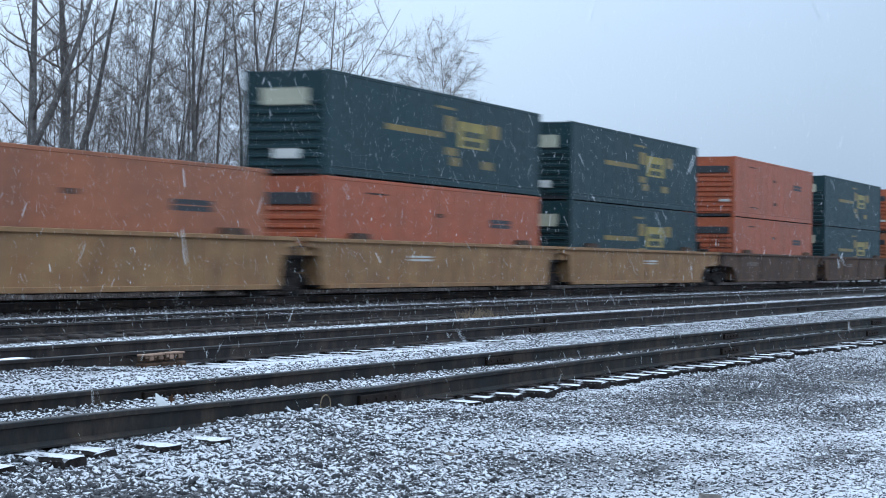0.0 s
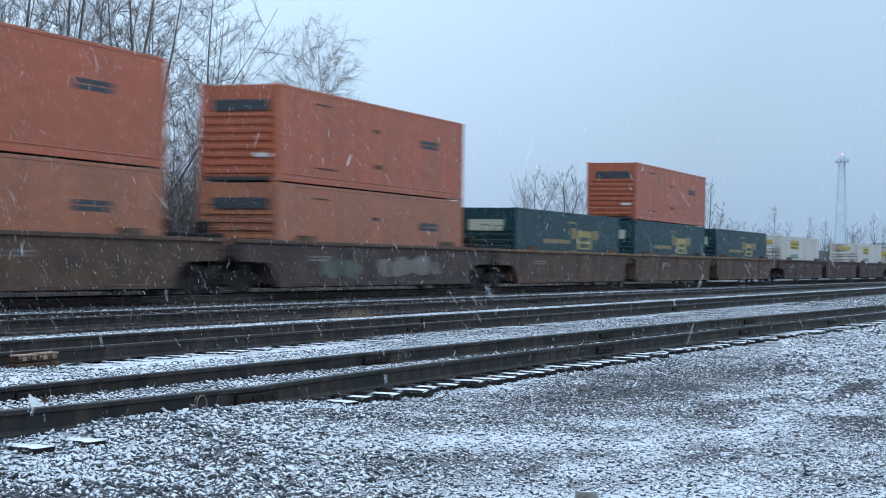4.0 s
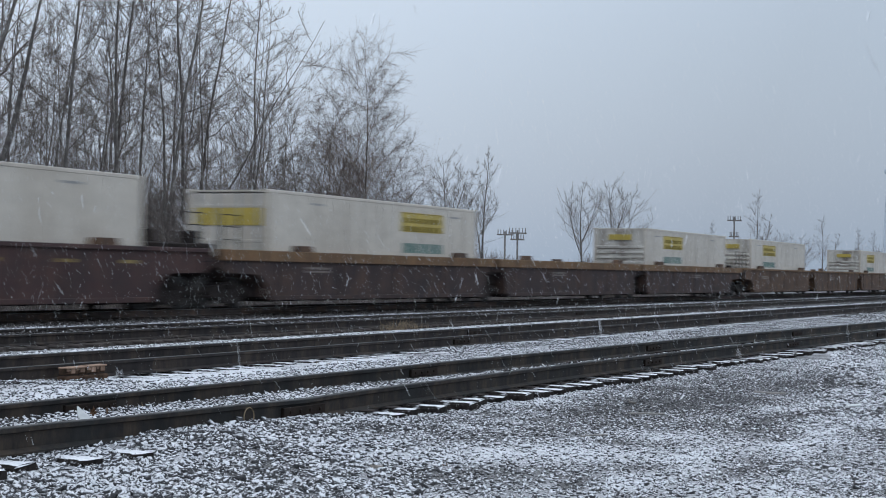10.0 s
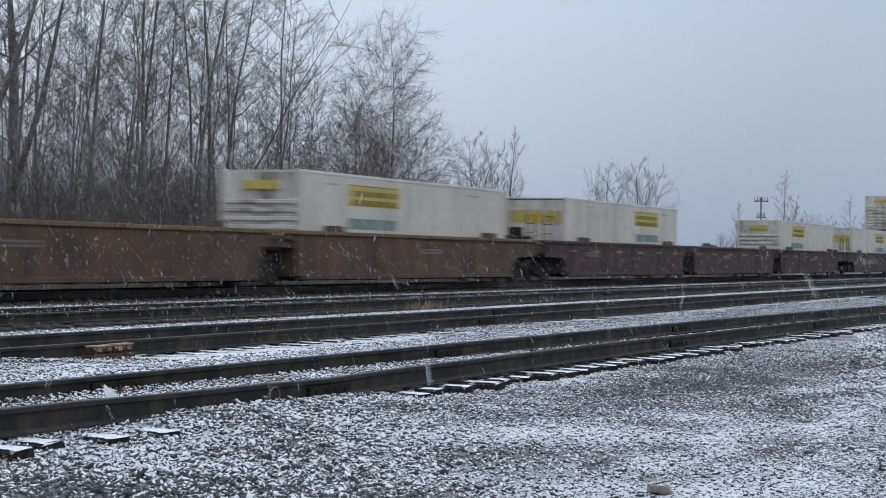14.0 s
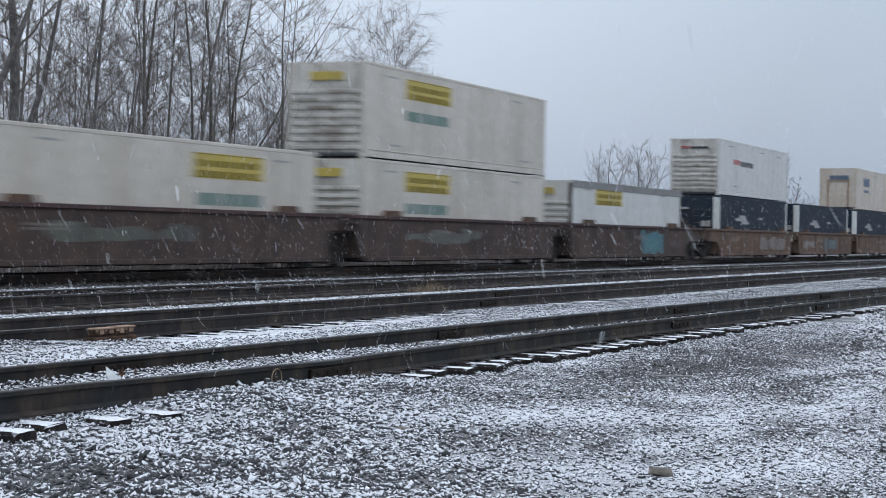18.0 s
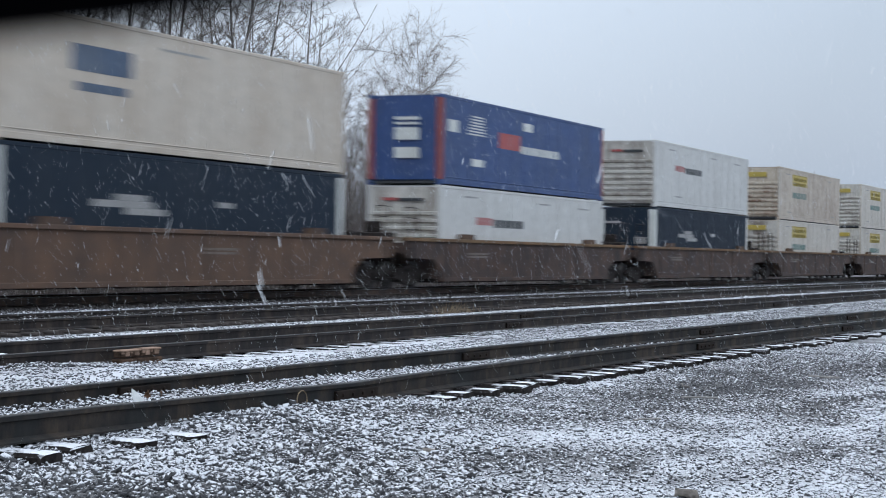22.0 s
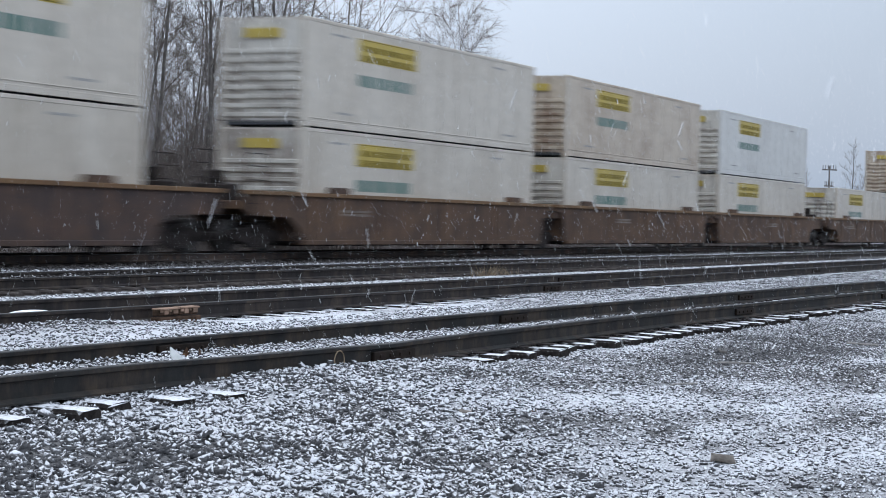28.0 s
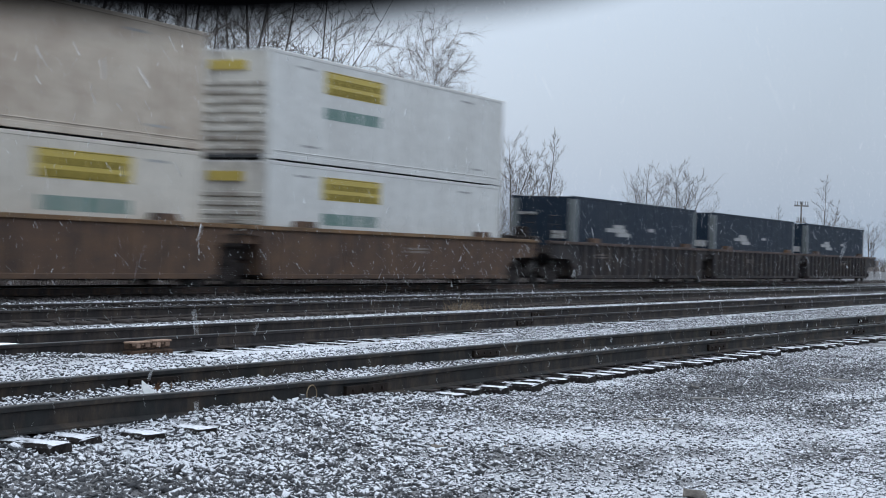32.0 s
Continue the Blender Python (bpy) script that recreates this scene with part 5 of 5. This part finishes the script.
def build_wood():
    rng = random.Random(4)
    plant(BIG, 52.75, 62, 0.95, 40, 0)
    plant(BIG, 53.65, 63, 1.0, 150, 1)
    # the wood's edge: bearing, distance, kind, scale
    for az, d, k, s in ((54.6, 70, 2, 1.0), (55.4, 68, 1, 1.0), (55.9, 64, 0, 1.05), (56.5, 72, 2, 1.0), (56.9, 67, 1, 0.95), (57.35, 68, 0, 1.0), (57.7, 64, 3, 1.05), (58.2, 70, 1, 1.05),
                        (58.9, 66, 0, 1.0), (59.15, 69, 1, 1.05), (59.5, 72, 2, 1.1), (59.8, 70, 0, 1.0), (60.2, 68, 1, 0.9)):
        plant(WOOD[k], az, d, s * rng.uniform(0.97, 1.05), rng.uniform(0, 360), 3.0 + rng.uniform(-1.2, 1.2))
    for i in range(52):
        plant(WOOD[rng.randrange(5)], rng.uniform(49, 62.0), rng.uniform(78, 125), rng.uniform(0.8, 1.15), rng.uniform(0, 360), rng.uniform(-2, 5))
    plant(CROOKED, 59.9, 70, 1.0, 0, 5.5)
    plant(CROOKED, 61.5, 72, 0.82, 110, 3)
    plant(BIRCH, 65.25, 102, 0.98, 25, 0.5)
    plant(BIRCH, 64.3, 107, 0.85, 200, 0)
    plant(BIRCH, 65.9, 110, 0.62, 300, 0)
    for az, d, s in ((62.4, 92, 0.98), (62.9, 98, 1.02), (63.4, 96, 0.9), (62.0, 104, 1.0), (63.9, 100, 0.8), (64.7, 112, 0.85), (63.0, 88, 0.6), (64.3, 94, 0.55)):
        plant(SOFT, az, d, s, rng.uniform(0, 360), rng.uniform(-3, 3))
    for az, d, s in ((64.5, 92, 1.0), (64.9, 96, 0.95), (64.1, 90, 0.75), (62.6, 86, 0.7), (61.2, 80, 0.6), (60.0, 76, 0.62), (58.9, 74, 0.6), (58.2, 73, 0.7), (66.3, 100, 0.55)):
        plant(SHRUB, az, d, s, rng.uniform(0, 360))
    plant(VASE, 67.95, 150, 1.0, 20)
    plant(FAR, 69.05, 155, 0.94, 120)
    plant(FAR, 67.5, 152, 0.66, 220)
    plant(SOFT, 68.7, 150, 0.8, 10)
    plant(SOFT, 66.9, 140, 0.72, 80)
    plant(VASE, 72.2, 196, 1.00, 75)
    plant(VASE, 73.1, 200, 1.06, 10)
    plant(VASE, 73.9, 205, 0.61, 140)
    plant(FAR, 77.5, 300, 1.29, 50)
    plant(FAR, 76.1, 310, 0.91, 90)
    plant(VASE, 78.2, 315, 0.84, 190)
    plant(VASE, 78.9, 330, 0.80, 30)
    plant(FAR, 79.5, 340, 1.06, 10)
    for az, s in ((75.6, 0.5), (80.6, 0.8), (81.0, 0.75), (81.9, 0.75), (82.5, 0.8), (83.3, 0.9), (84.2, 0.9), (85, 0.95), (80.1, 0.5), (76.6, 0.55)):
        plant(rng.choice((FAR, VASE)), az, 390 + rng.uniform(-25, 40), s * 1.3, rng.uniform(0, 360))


build_wood()


def build_brush():
    """Tangled stems under the trees, and low growth added along the far side."""
    rng = np.random.default_rng(21)
    lines = []
    for n, az0, az1, d0, d1, h0, h1 in ((6400, 48, 61.3, 58, 100, 2.5, 7.5), (2500, 60.5, 67.2, 84, 116, 2.0, 7.5), (600, 66, 74, 130, 190, 1.2, 3.6)):
        for _ in range(n):
            az, d = radians(rng.uniform(az0, az1)), rng.uniform(d0, d1)
            h = rng.uniform(h0, h1) * rng.uniform(0.6, 1.0)
            a = rng.random() * math.tau
            lean = rng.uniform(0.05, 0.7)
            p = limb(rng, (d * math.sin(az), d * math.cos(az), -0.1), (lean * math.cos(a), lean * math.sin(a), 1), h, 4, (0.3 * math.cos(a), 0.3 * math.sin(a), -0.3), 0.18)
            r = 0.005 + 0.0024 * h
            lines.append((p, np.linspace(r, 0.004, 5)))
            for _ in range(4):
                j = rng.integers(1, 4)
                lines.append((limb(rng, p[j], (rng.normal(), rng.normal(), 0.9), h * rng.uniform(0.2, 0.45), 2, (0, 0, 0.2), 0.25), (0.0065, 0.0055, 0.0045)))
    # invented knee-high stems past the main line, darkening the gap under the cars
    for _ in range(5200):
        x, y, h = 24 + 110 * rng.random() ** 1.4, rng.uniform(28.4, 31.5), rng.uniform(0.35, 0.85)
        lines.append((limb(rng, (x, y, -0.1), (rng.normal(0, 0.5), rng.normal(0, 0.3), 1), h, 2, (rng.normal(0, 0.6), 0, -0.4), 0.2), (0.016, 0.012, 0.006)))
    v, q = tubes(lines, 3)
    tagged(new("thicket", quads_mesh("thicket", v, q, M_BRUSH)), "dense dead brush and saplings under the trees", "undergrowth", kind="stuff")
    lines = []
    for _ in range(2600):
        az, d = radians(rng.uniform(66, 88)), rng.uniform(420, 560)
        h = rng.uniform(3.0, 9.5) * (0.7 + 0.3 * math.sin(az * 90))
        p = limb(rng, (d * math.sin(az), d * math.cos(az), -0.4), (rng.normal(0, 0.12), rng.normal(0, 0.12), 1), h, 3, (0, 0, 0), 0.06)
        lines.append((p, (0.09, 0.06, 0.04, 0.02)))
        for _ in range(4):
            j = rng.integers(1, 3)
            lines.append((limb(rng, p[j], (rng.normal(), rng.normal(), 1.4), h * rng.uniform(0.2, 0.45), 2, (0, 0, 0.3), 0.2), (0.045, 0.035, 0.02)))
    v, q = tubes(lines, 3)
    tagged(new("far_woods", quads_mesh("far_woods", v, q, M_BRUSH)), "bare woods along the horizon", "woodland", kind="stuff")


build_brush()


# ---- poles, tower, buildings far off ----
def utility_pole(az, dist, height, turn, arms):
    x, y = dist * math.sin(radians(az)), dist * math.cos(radians(az))
    p = group_of("utility_pole", "tarred wooden utility pole with cross-arms", "utility pole", "poles along the line")
    part("pole", tube_bm(((0, 0, -0.3), (0, 0, height * 0.5), (0, 0, height)), 0.13, 8), M_POLE, p)
    for z, w in arms:
        arm = part("cross_arm", boxes((-w / 2, w / 2, -0.09, 0.09, z - 0.1, z + 0.1)), M_POLE, p)
        for i in range(6):
            part("insulator", tube_bm(((-w / 2 + 0.15 + i * (w - 0.3) / 5, 0, z + 0.08), (-w / 2 + 0.15 + i * (w - 0.3) / 5, 0, z + 0.75)), 0.06, 5), M_POLE, arm)
    p.matrix_basis = pose(x, y, float(ground_z(x, y)), 0, 0, turn)


utility_pole(76.82, 300, 11.2, -60, ((10.6, 2.4), (8.0, 1.6)))
utility_pole(70.12, 260, 7.6, -60, ((7.2, 2.6), (6.3, 2.0)))
utility_pole(69.73, 275, 7.8, -60, ((7.3, 2.4),))


def radio_tower(az, dist, height):
    x, y = dist * math.sin(radians(az)), dist * math.cos(radians(az))
    t = group_of("radio_tower", "slender grey lattice radio tower with a red beacon", "tower")
    levels = 13
    half = lambda i: 3.3 - 2.2 * i / levels
    corner = lambda i, k: ((half(i) * (1, -1, -1, 1)[k]), half(i) * (1, 1, -1, -1)[k], height * i / levels)
    for k in range(4):
        part("leg", tube_bm([corner(i, k) for i in range(levels + 1)], 0.26, 5), M_TOWER, t)
    for i in range(levels):
        for k in range(4):
            part("brace", tube_bm((corner(i, k), corner(i + 1, (k + 1) % 4)), 0.12, 3), M_TOWER, t)
            part("brace", tube_bm((corner(i, (k + 1) % 4), corner(i + 1, k)), 0.12, 3), M_TOWER, t)
            part("strut", tube_bm((corner(i, k), corner(i, (k + 1) % 4)), 0.08, 3), M_TOWER, t)
    part("platform", boxes((-2.6, 2.6, -2.6, 2.6, height - 2.4, height - 2.1)), M_TOWER, t)
    for i in range(10):
        a = i * math.tau / 10
        part("antenna", boxes((2.9 * math.cos(a) - 0.3, 2.9 * math.cos(a) + 0.3, 2.9 * math.sin(a) - 0.3, 2.9 * math.sin(a) + 0.3, height - 3.2, height - 1.0)), M_TOWER, t)
    m, nt, bsdf = shader("red_beacon_glow")
    bsdf.inputs["Base Color"].default_value = (0.8, 0.05, 0.05, 1)
    bsdf.inputs["Emission Color"].default_value = (1.0, 0.16, 0.18, 1)
    bsdf.inputs["Emission Strength"].default_value = 3.0
    bm = bmesh.new()
    bmesh.ops.create_icosphere(bm, subdivisions=1, radius=0.5, matrix=Matrix.Translation((0, 0, height + 0.9)))
    part("beacon", bm, m, t)
    t.matrix_basis = pose(x, y, float(ground_z(x, y)), 0, 0, 20)


radio_tower(81.5, 900, 55.5)


def shed(az, dist, wide, deep, high, wall, roof, label, turn):
    x, y = dist * math.sin(radians(az)), dist * math.cos(radians(az))
    b = group_of("warehouse", label, "building")
    part("wall", boxes((-wide / 2, wide / 2, -deep / 2, deep / 2, -0.5, high)), wall, b)
    part("roof", prism(((-wide / 2 - 0.4, high + 0.02), (0, high + 1.4), (wide / 2 + 0.4, high + 0.02)), -deep / 2 - 0.4, deep / 2 + 0.4), roof, b)
    for i in range(4):
        part("loading_door", boxes((-wide / 2 + (i + 0.6) * wide / 4 - 1.8, -wide / 2 + (i + 0.6) * wide / 4 + 1.8, -deep / 2 - 0.08, -deep / 2 + 0.05, 0, 4.2)), M_DUSTY, b)
    b.matrix_basis = pose(x, y, float(ground_z(x, y)), 0, 0, turn)


M_SHED = plain("blue_grey_cladding", (0.13, 0.17, 0.21), 0.6, 0.1, 0.1, 0.4, 0)
M_SHEDWHITE = plain("white_cladding", (0.55, 0.57, 0.60), 0.6, 0.0, 0.06, 0.3, 0)
shed(82.1, 640, 46, 30, 7.2, M_SHED, M_SNOW, "long blue-grey warehouse with a snowy roof", -80)
shed(84.3, 600, 40, 30, 9.5, M_SHEDWHITE, M_SNOW, "plain white warehouse beyond the yard", -80)


# ---- small things on the ground ----
def build_small():
    b = group_of("timber_block", "weathered timber block lying against the rail", "timber")
    for x0, x1, z1 in ((16.52, 16.90, 0.160), (16.915, 17.29, 0.166)):
        part("upper_baulk", boxes((x0, x1, 11.05, 11.14, 0.077, z1 - 0.02), bevel=0.01), M_BLOCK, b)
        part("cap_board", boxes((x0 - 0.004, x1 + 0.004, 11.028, 11.145, z1 - 0.0195, z1), bevel=0.006), M_PALEBLOCK, b)
        # split faces, each hanging to its own depth
        for k, (w, z0) in enumerate(((0.17, 0.128), (0.44, 0.104), (0.62, 0.132), (0.97, 0.110))):
            a = (0.0, 0.21, 0.49, 0.70)[k]
            part("split_face", boxes((x0 + 0.012 + a * (x1 - x0 - 0.024), x0 + 0.012 + w * (x1 - x0 - 0.024), 11.034, 11.048, z0 - 0.014, z1 - 0.0215), bevel=0.005), M_PALEBLOCK, b)
    part("lower_baulk", boxes((16.50, 17.32, 11.02, 11.15, -0.07, 0.064), bevel=0.014), M_BLOCK, b)
    # a snow-capped stub between the rails of the second track
    s = group_of("buried_plate", "steel plate capped with fresh snow between the rails", "rail plate")
    part("plate", boxes((15.5, 16.15, 11.95, 12.4, -0.02, 0.06), bevel=0.01), M_IRON, s)
    bm = bmesh.new()
    bmesh.ops.create_icosphere(bm, subdivisions=3, radius=1.0, matrix=Matrix.Translation((15.82, 12.17, 0.06)) @ Matrix.Diagonal((0.34, 0.25, 0.06, 1)))
    part("snow_cap", bm, M_SNOW, s)
    # a torn scrap of white plastic standing between the rails
    c = bmesh.new()
    ring = [(11.625, 7.66, 0.188), (11.61, 7.65, 0.13), (11.63, 7.63, 0.06), (11.75, 7.60, 0.055), (11.70, 7.62, 0.12)]
    a = [c.verts.new(p) for p in ring]
    d = [c.verts.new((x + 0.004, y + 0.012, z)) for x, y, z in ring]
    c.faces.new(a)
    c.faces.new(d[::-1])
    for i in range(5):
        c.faces.new((a[(i + 1) % 5], a[i], d[i], d[(i + 1) % 5]))
    tagged(new("plastic_scrap", data_of("plastic_scrap", c, M_PLASTIC)), "torn white plastic scrap standing between the rails", "litter")
    # curled reed by the rail
    pts = [(12.46 + 0.06 * math.cos(u) + 0.012 * u / 5, 6.66 + 0.008 * u, 0.105 + 0.06 * math.sin(u)) for u in np.linspace(-0.6, 4.2, 14)]
    tagged(new("curled_reed", data_of("curled_reed", tube_bm(pts, 0.005, 5), M_GRASS)), "dry reed curled against the rail", "dry stem")
    # fallen leaves
    rng = random.Random(8)
    for x, y, z, k in ((12.05, 7.80, 0.115, 0.6), (12.3, 7.84, 0.10, 0.45), (9.8, 5.2, -0.08, 0.6), (11.4, 4.6, -0.09, 0.6)):
        bm = bmesh.new()
        n = 14
        rim = []
        for i in range(n):
            a = i * math.tau / n
            r = (0.085 if i % 2 else 0.05) * k * rng.uniform(0.8, 1.15)
            rim.append(bm.verts.new((r * math.cos(a) * 1.2, 0.25 * r * math.cos(2 * a), r * math.sin(a) * 0.8)))
        mid_v = bm.verts.new((0, 0.012, 0))
        for i in range(n):
            bm.faces.new((rim[i], rim[(i + 1) % n], mid_v))
        bmesh.ops.solidify(bm, geom=bm.faces[:], thickness=0.003)
        tagged(new("leaf", data_of("leaf", bm, M_LEAF)), "curled brown oak leaf", "leaf", "fallen leaves").matrix_basis = pose(x, y, z, rng.uniform(-20, 20), rng.uniform(-30, 30), rng.uniform(0, 360))
    # dry grass tufts
    for x, y, n, h in ((37.4, 16.2, 60, 0.34), (36.3, 16.1, 34, 0.26), (38.4, 16.3, 26, 0.24), (27.5, 12.9, 24, 0.24), (12.9, 8.2, 16, 0.16), (22.0, 10.6, 14, 0.14)):
        lines = []
        g = np.random.default_rng(int(x * 10))
        for _ in range(n):
            a, r = g.random() * math.tau, g.random() * 0.45
            lines.append((limb(g, (x + r * math.cos(a) * 1.6, y + r * math.sin(a) * 0.4, -0.06), (g.normal(0, 0.5), g.normal(0, 0.4), 1), h * g.uniform(0.5, 1.1), 3, (g.normal(0, 0.6), 0, -0.5), 0.12), (0.006, 0.005, 0.004, 0.002)))
        v, q = tubes(lines, 3)
        tagged(new("grass_tuft", quads_mesh("grass_tuft", v, q, M_GRASS)), "tuft of dry bleached grass beside a rail", "grass", "dry grass tufts", "stuff")
    # sticks and a pale stone on the road
    for x, y, l, a, r, mat in ((19.0, 3.2, 0.34, -8, 0.016, M_PLASTIC), (16.6, 4.7, 0.34, -60, 0.010, M_STICK), (14.0, 4.4, 0.30, -20, 0.008, M_STICK), (20.6, 4.4, 0.4, 75, 0.012, M_STICK), (17.8, 5.2, 0.4, 30, 0.012, M_BARK)):
        pts = [(l * (u - 0.5), 0.03 * math.sin(5 * u), r) for u in (0, 0.3, 0.6, 1)]
        tagged(new("stick", data_of("stick", tube_bm(pts, r, 5), mat)), "pale stick lying on the gravel", "stick", "sticks on the gravel").matrix_basis = pose(x, y, float(ground_z(x, y)) + 0.012, 0, 0, a)
    for x, y, s in ((9.89, 2.87, 0.07), (10.9, 4.9, 0.04)):
        o = rocks("rock", M_ROCK, np.array([0.0]), np.array([0.0]), np.array([0.0]), np.array([s]), int(x))
        tagged(o, "pale brown rock lying on the snowy gravel", "rock", "loose rocks").matrix_basis = pose(x, y, float(ground_z(x, y)) + s * 0.35)


build_small()


# ---- falling snow ----
FALL = [(0.40, -0.75, -1.75), (-0.25, 0.35, -1.5), (0.65, -1.15, -2.1), (0.1, -0.2, -1.6)]
FLURRIES = []


def flurry(name, label, p, r, rng):
    """Many bent flakes in one mesh."""
    n = len(p)
    flake = np.array([(1, 0, -0.6), (0, 1, 0.6), (-1, 0, -0.6), (0, -1, 0.6)], float)
    v = (p[:, None] + r[:, None, None] * (flake[None] + rng.normal(0, 0.3, (n, 4, 3)))).reshape(-1, 3)
    quads = np.arange(n * 4).reshape(-1, 4)
    return tagged(new(name, quads_mesh(name, v, quads, M_FLAKE)), label, "snow", "falling snow", "stuff")


def build_snowfall():
    for k, (vx, vy, vz) in enumerate(FALL):
        rng = np.random.default_rng(40 + k)
        n = 34000
        tau = rng.uniform(-3, 35, n)
        az = np.radians(rng.uniform(48, 86, n))
        d = 30 * np.sqrt(rng.uniform(0.004, 1, n))
        p = np.stack([d * np.sin(az), d * np.cos(az), np.full(n, 2.5)], -1) - tau[:, None] * np.array((vx, vy, vz))
        r = 0.0022 + 0.0058 * rng.random(n) ** 2.5
        FLURRIES.append((flurry("falling_snow", "white snowflakes falling through the air", p, r, rng), (vx, vy, vz)))
    # the snowfall farther off, towards and beyond the train
    for k, (vx, vy, vz) in enumerate(((0.45, -0.8, -1.7), (0.2, -0.3, -1.5))):
        rng = np.random.default_rng(50 + k)
        n = 110000
        z0 = rng.uniform(-0.5, 10 - 33 * vz, n)
        az = np.radians(rng.uniform(49, 86, n))
        d = 24 * 4.2 ** rng.uniform(0, 1, n)
        p = np.stack([d * np.sin(az), d * np.cos(az), z0], -1) - 16 * np.array((vx, vy, 0))
        r = 0.0035 + 0.0045 * rng.random(n) ** 2 + 0.00005 * d
        FLURRIES.append((flurry("falling_snow", "snowflakes falling about the train", p, r, rng), (vx, vy, vz)))


build_snowfall()


# ---- unidentified black shape that now and then blocks the lens ----
def build_obstruction():
    """An unidentified black shape, drawn in its own plane: the edge along x, the black above it, its alpha fading out
    like lens blur.
    """
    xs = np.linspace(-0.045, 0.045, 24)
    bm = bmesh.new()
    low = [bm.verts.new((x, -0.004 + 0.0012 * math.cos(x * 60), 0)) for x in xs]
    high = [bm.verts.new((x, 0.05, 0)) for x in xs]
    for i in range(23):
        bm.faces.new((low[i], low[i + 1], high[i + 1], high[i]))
    m, nt, bsdf = shader("black_soft_edge")
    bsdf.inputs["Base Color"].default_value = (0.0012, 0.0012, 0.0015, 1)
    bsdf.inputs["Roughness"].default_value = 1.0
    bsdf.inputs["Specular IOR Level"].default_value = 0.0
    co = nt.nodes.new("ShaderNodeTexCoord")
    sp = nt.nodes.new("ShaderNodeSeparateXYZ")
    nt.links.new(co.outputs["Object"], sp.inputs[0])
    edge_line = math_of(nt, "ADD", sp.outputs[1], math_of(nt, "MULTIPLY", math_of(nt, "SUBTRACT", noise_of(nt, 60, 2), 0.5), 0.0012))
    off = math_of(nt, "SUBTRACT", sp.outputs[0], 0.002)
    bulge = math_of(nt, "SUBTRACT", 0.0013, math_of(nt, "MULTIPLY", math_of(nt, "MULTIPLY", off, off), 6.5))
    edge_line = math_of(nt, "ADD", edge_line, bulge)
    # alpha fades across the edge, put in for the lens's blur
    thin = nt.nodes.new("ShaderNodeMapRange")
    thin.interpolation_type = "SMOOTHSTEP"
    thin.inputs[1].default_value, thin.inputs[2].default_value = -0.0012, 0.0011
    nt.links.new(edge_line, thin.inputs[0])
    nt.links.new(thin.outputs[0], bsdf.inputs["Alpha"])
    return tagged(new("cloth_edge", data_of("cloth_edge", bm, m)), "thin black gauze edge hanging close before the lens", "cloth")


OBSTRUCTION = build_obstruction()
# seconds, and where the shape's edge meets the view's left and top sides, in parts of the view's width from its upper
# left corner
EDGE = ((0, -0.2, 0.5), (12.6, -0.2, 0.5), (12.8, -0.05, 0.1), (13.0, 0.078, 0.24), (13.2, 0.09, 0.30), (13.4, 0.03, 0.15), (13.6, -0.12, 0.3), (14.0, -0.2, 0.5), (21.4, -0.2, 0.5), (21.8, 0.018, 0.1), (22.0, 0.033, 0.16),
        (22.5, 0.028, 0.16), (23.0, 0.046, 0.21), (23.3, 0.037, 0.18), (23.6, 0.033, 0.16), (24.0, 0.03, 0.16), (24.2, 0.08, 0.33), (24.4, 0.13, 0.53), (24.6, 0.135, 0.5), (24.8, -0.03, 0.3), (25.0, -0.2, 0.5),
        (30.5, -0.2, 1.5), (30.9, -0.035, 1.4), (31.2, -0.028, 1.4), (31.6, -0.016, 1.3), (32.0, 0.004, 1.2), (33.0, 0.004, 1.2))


def obstruction_pose(t, left, top):
    """The black shape stands 8 cm before the lens; left and top give its edge's place and slope."""
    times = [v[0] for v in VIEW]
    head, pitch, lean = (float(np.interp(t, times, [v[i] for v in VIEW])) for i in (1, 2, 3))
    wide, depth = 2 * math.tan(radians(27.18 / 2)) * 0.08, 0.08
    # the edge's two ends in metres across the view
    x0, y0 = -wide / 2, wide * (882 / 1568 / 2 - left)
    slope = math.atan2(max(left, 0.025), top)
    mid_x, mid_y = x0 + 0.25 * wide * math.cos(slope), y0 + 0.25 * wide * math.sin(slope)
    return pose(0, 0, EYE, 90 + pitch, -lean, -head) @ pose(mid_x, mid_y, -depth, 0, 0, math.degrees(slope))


# ---- what moves ----
def rolled(t):
    """Metres that the train has gone by t seconds."""
    return 24.6385 * t + 0.012427 * t * t


def motions():
    times = (-2, -1, 0, 4, 8, 12, 16, 20, 24, 28, 32, 33, 34)
    for ob, x, z, turn in ROLLING:
        walk(ob, [(t, pose(x - rolled(t), TRACK_Y, z, 0, 0, turn)) for t in times])
    walk(OBSTRUCTION, [(t, obstruction_pose(t, left, top)) for t, left, top in EDGE])
    for ob, (vx, vy, vz) in FLURRIES:
        walk(ob, [(t, pose(vx * t, vy * t, vz * t)) for t in times])


motions()
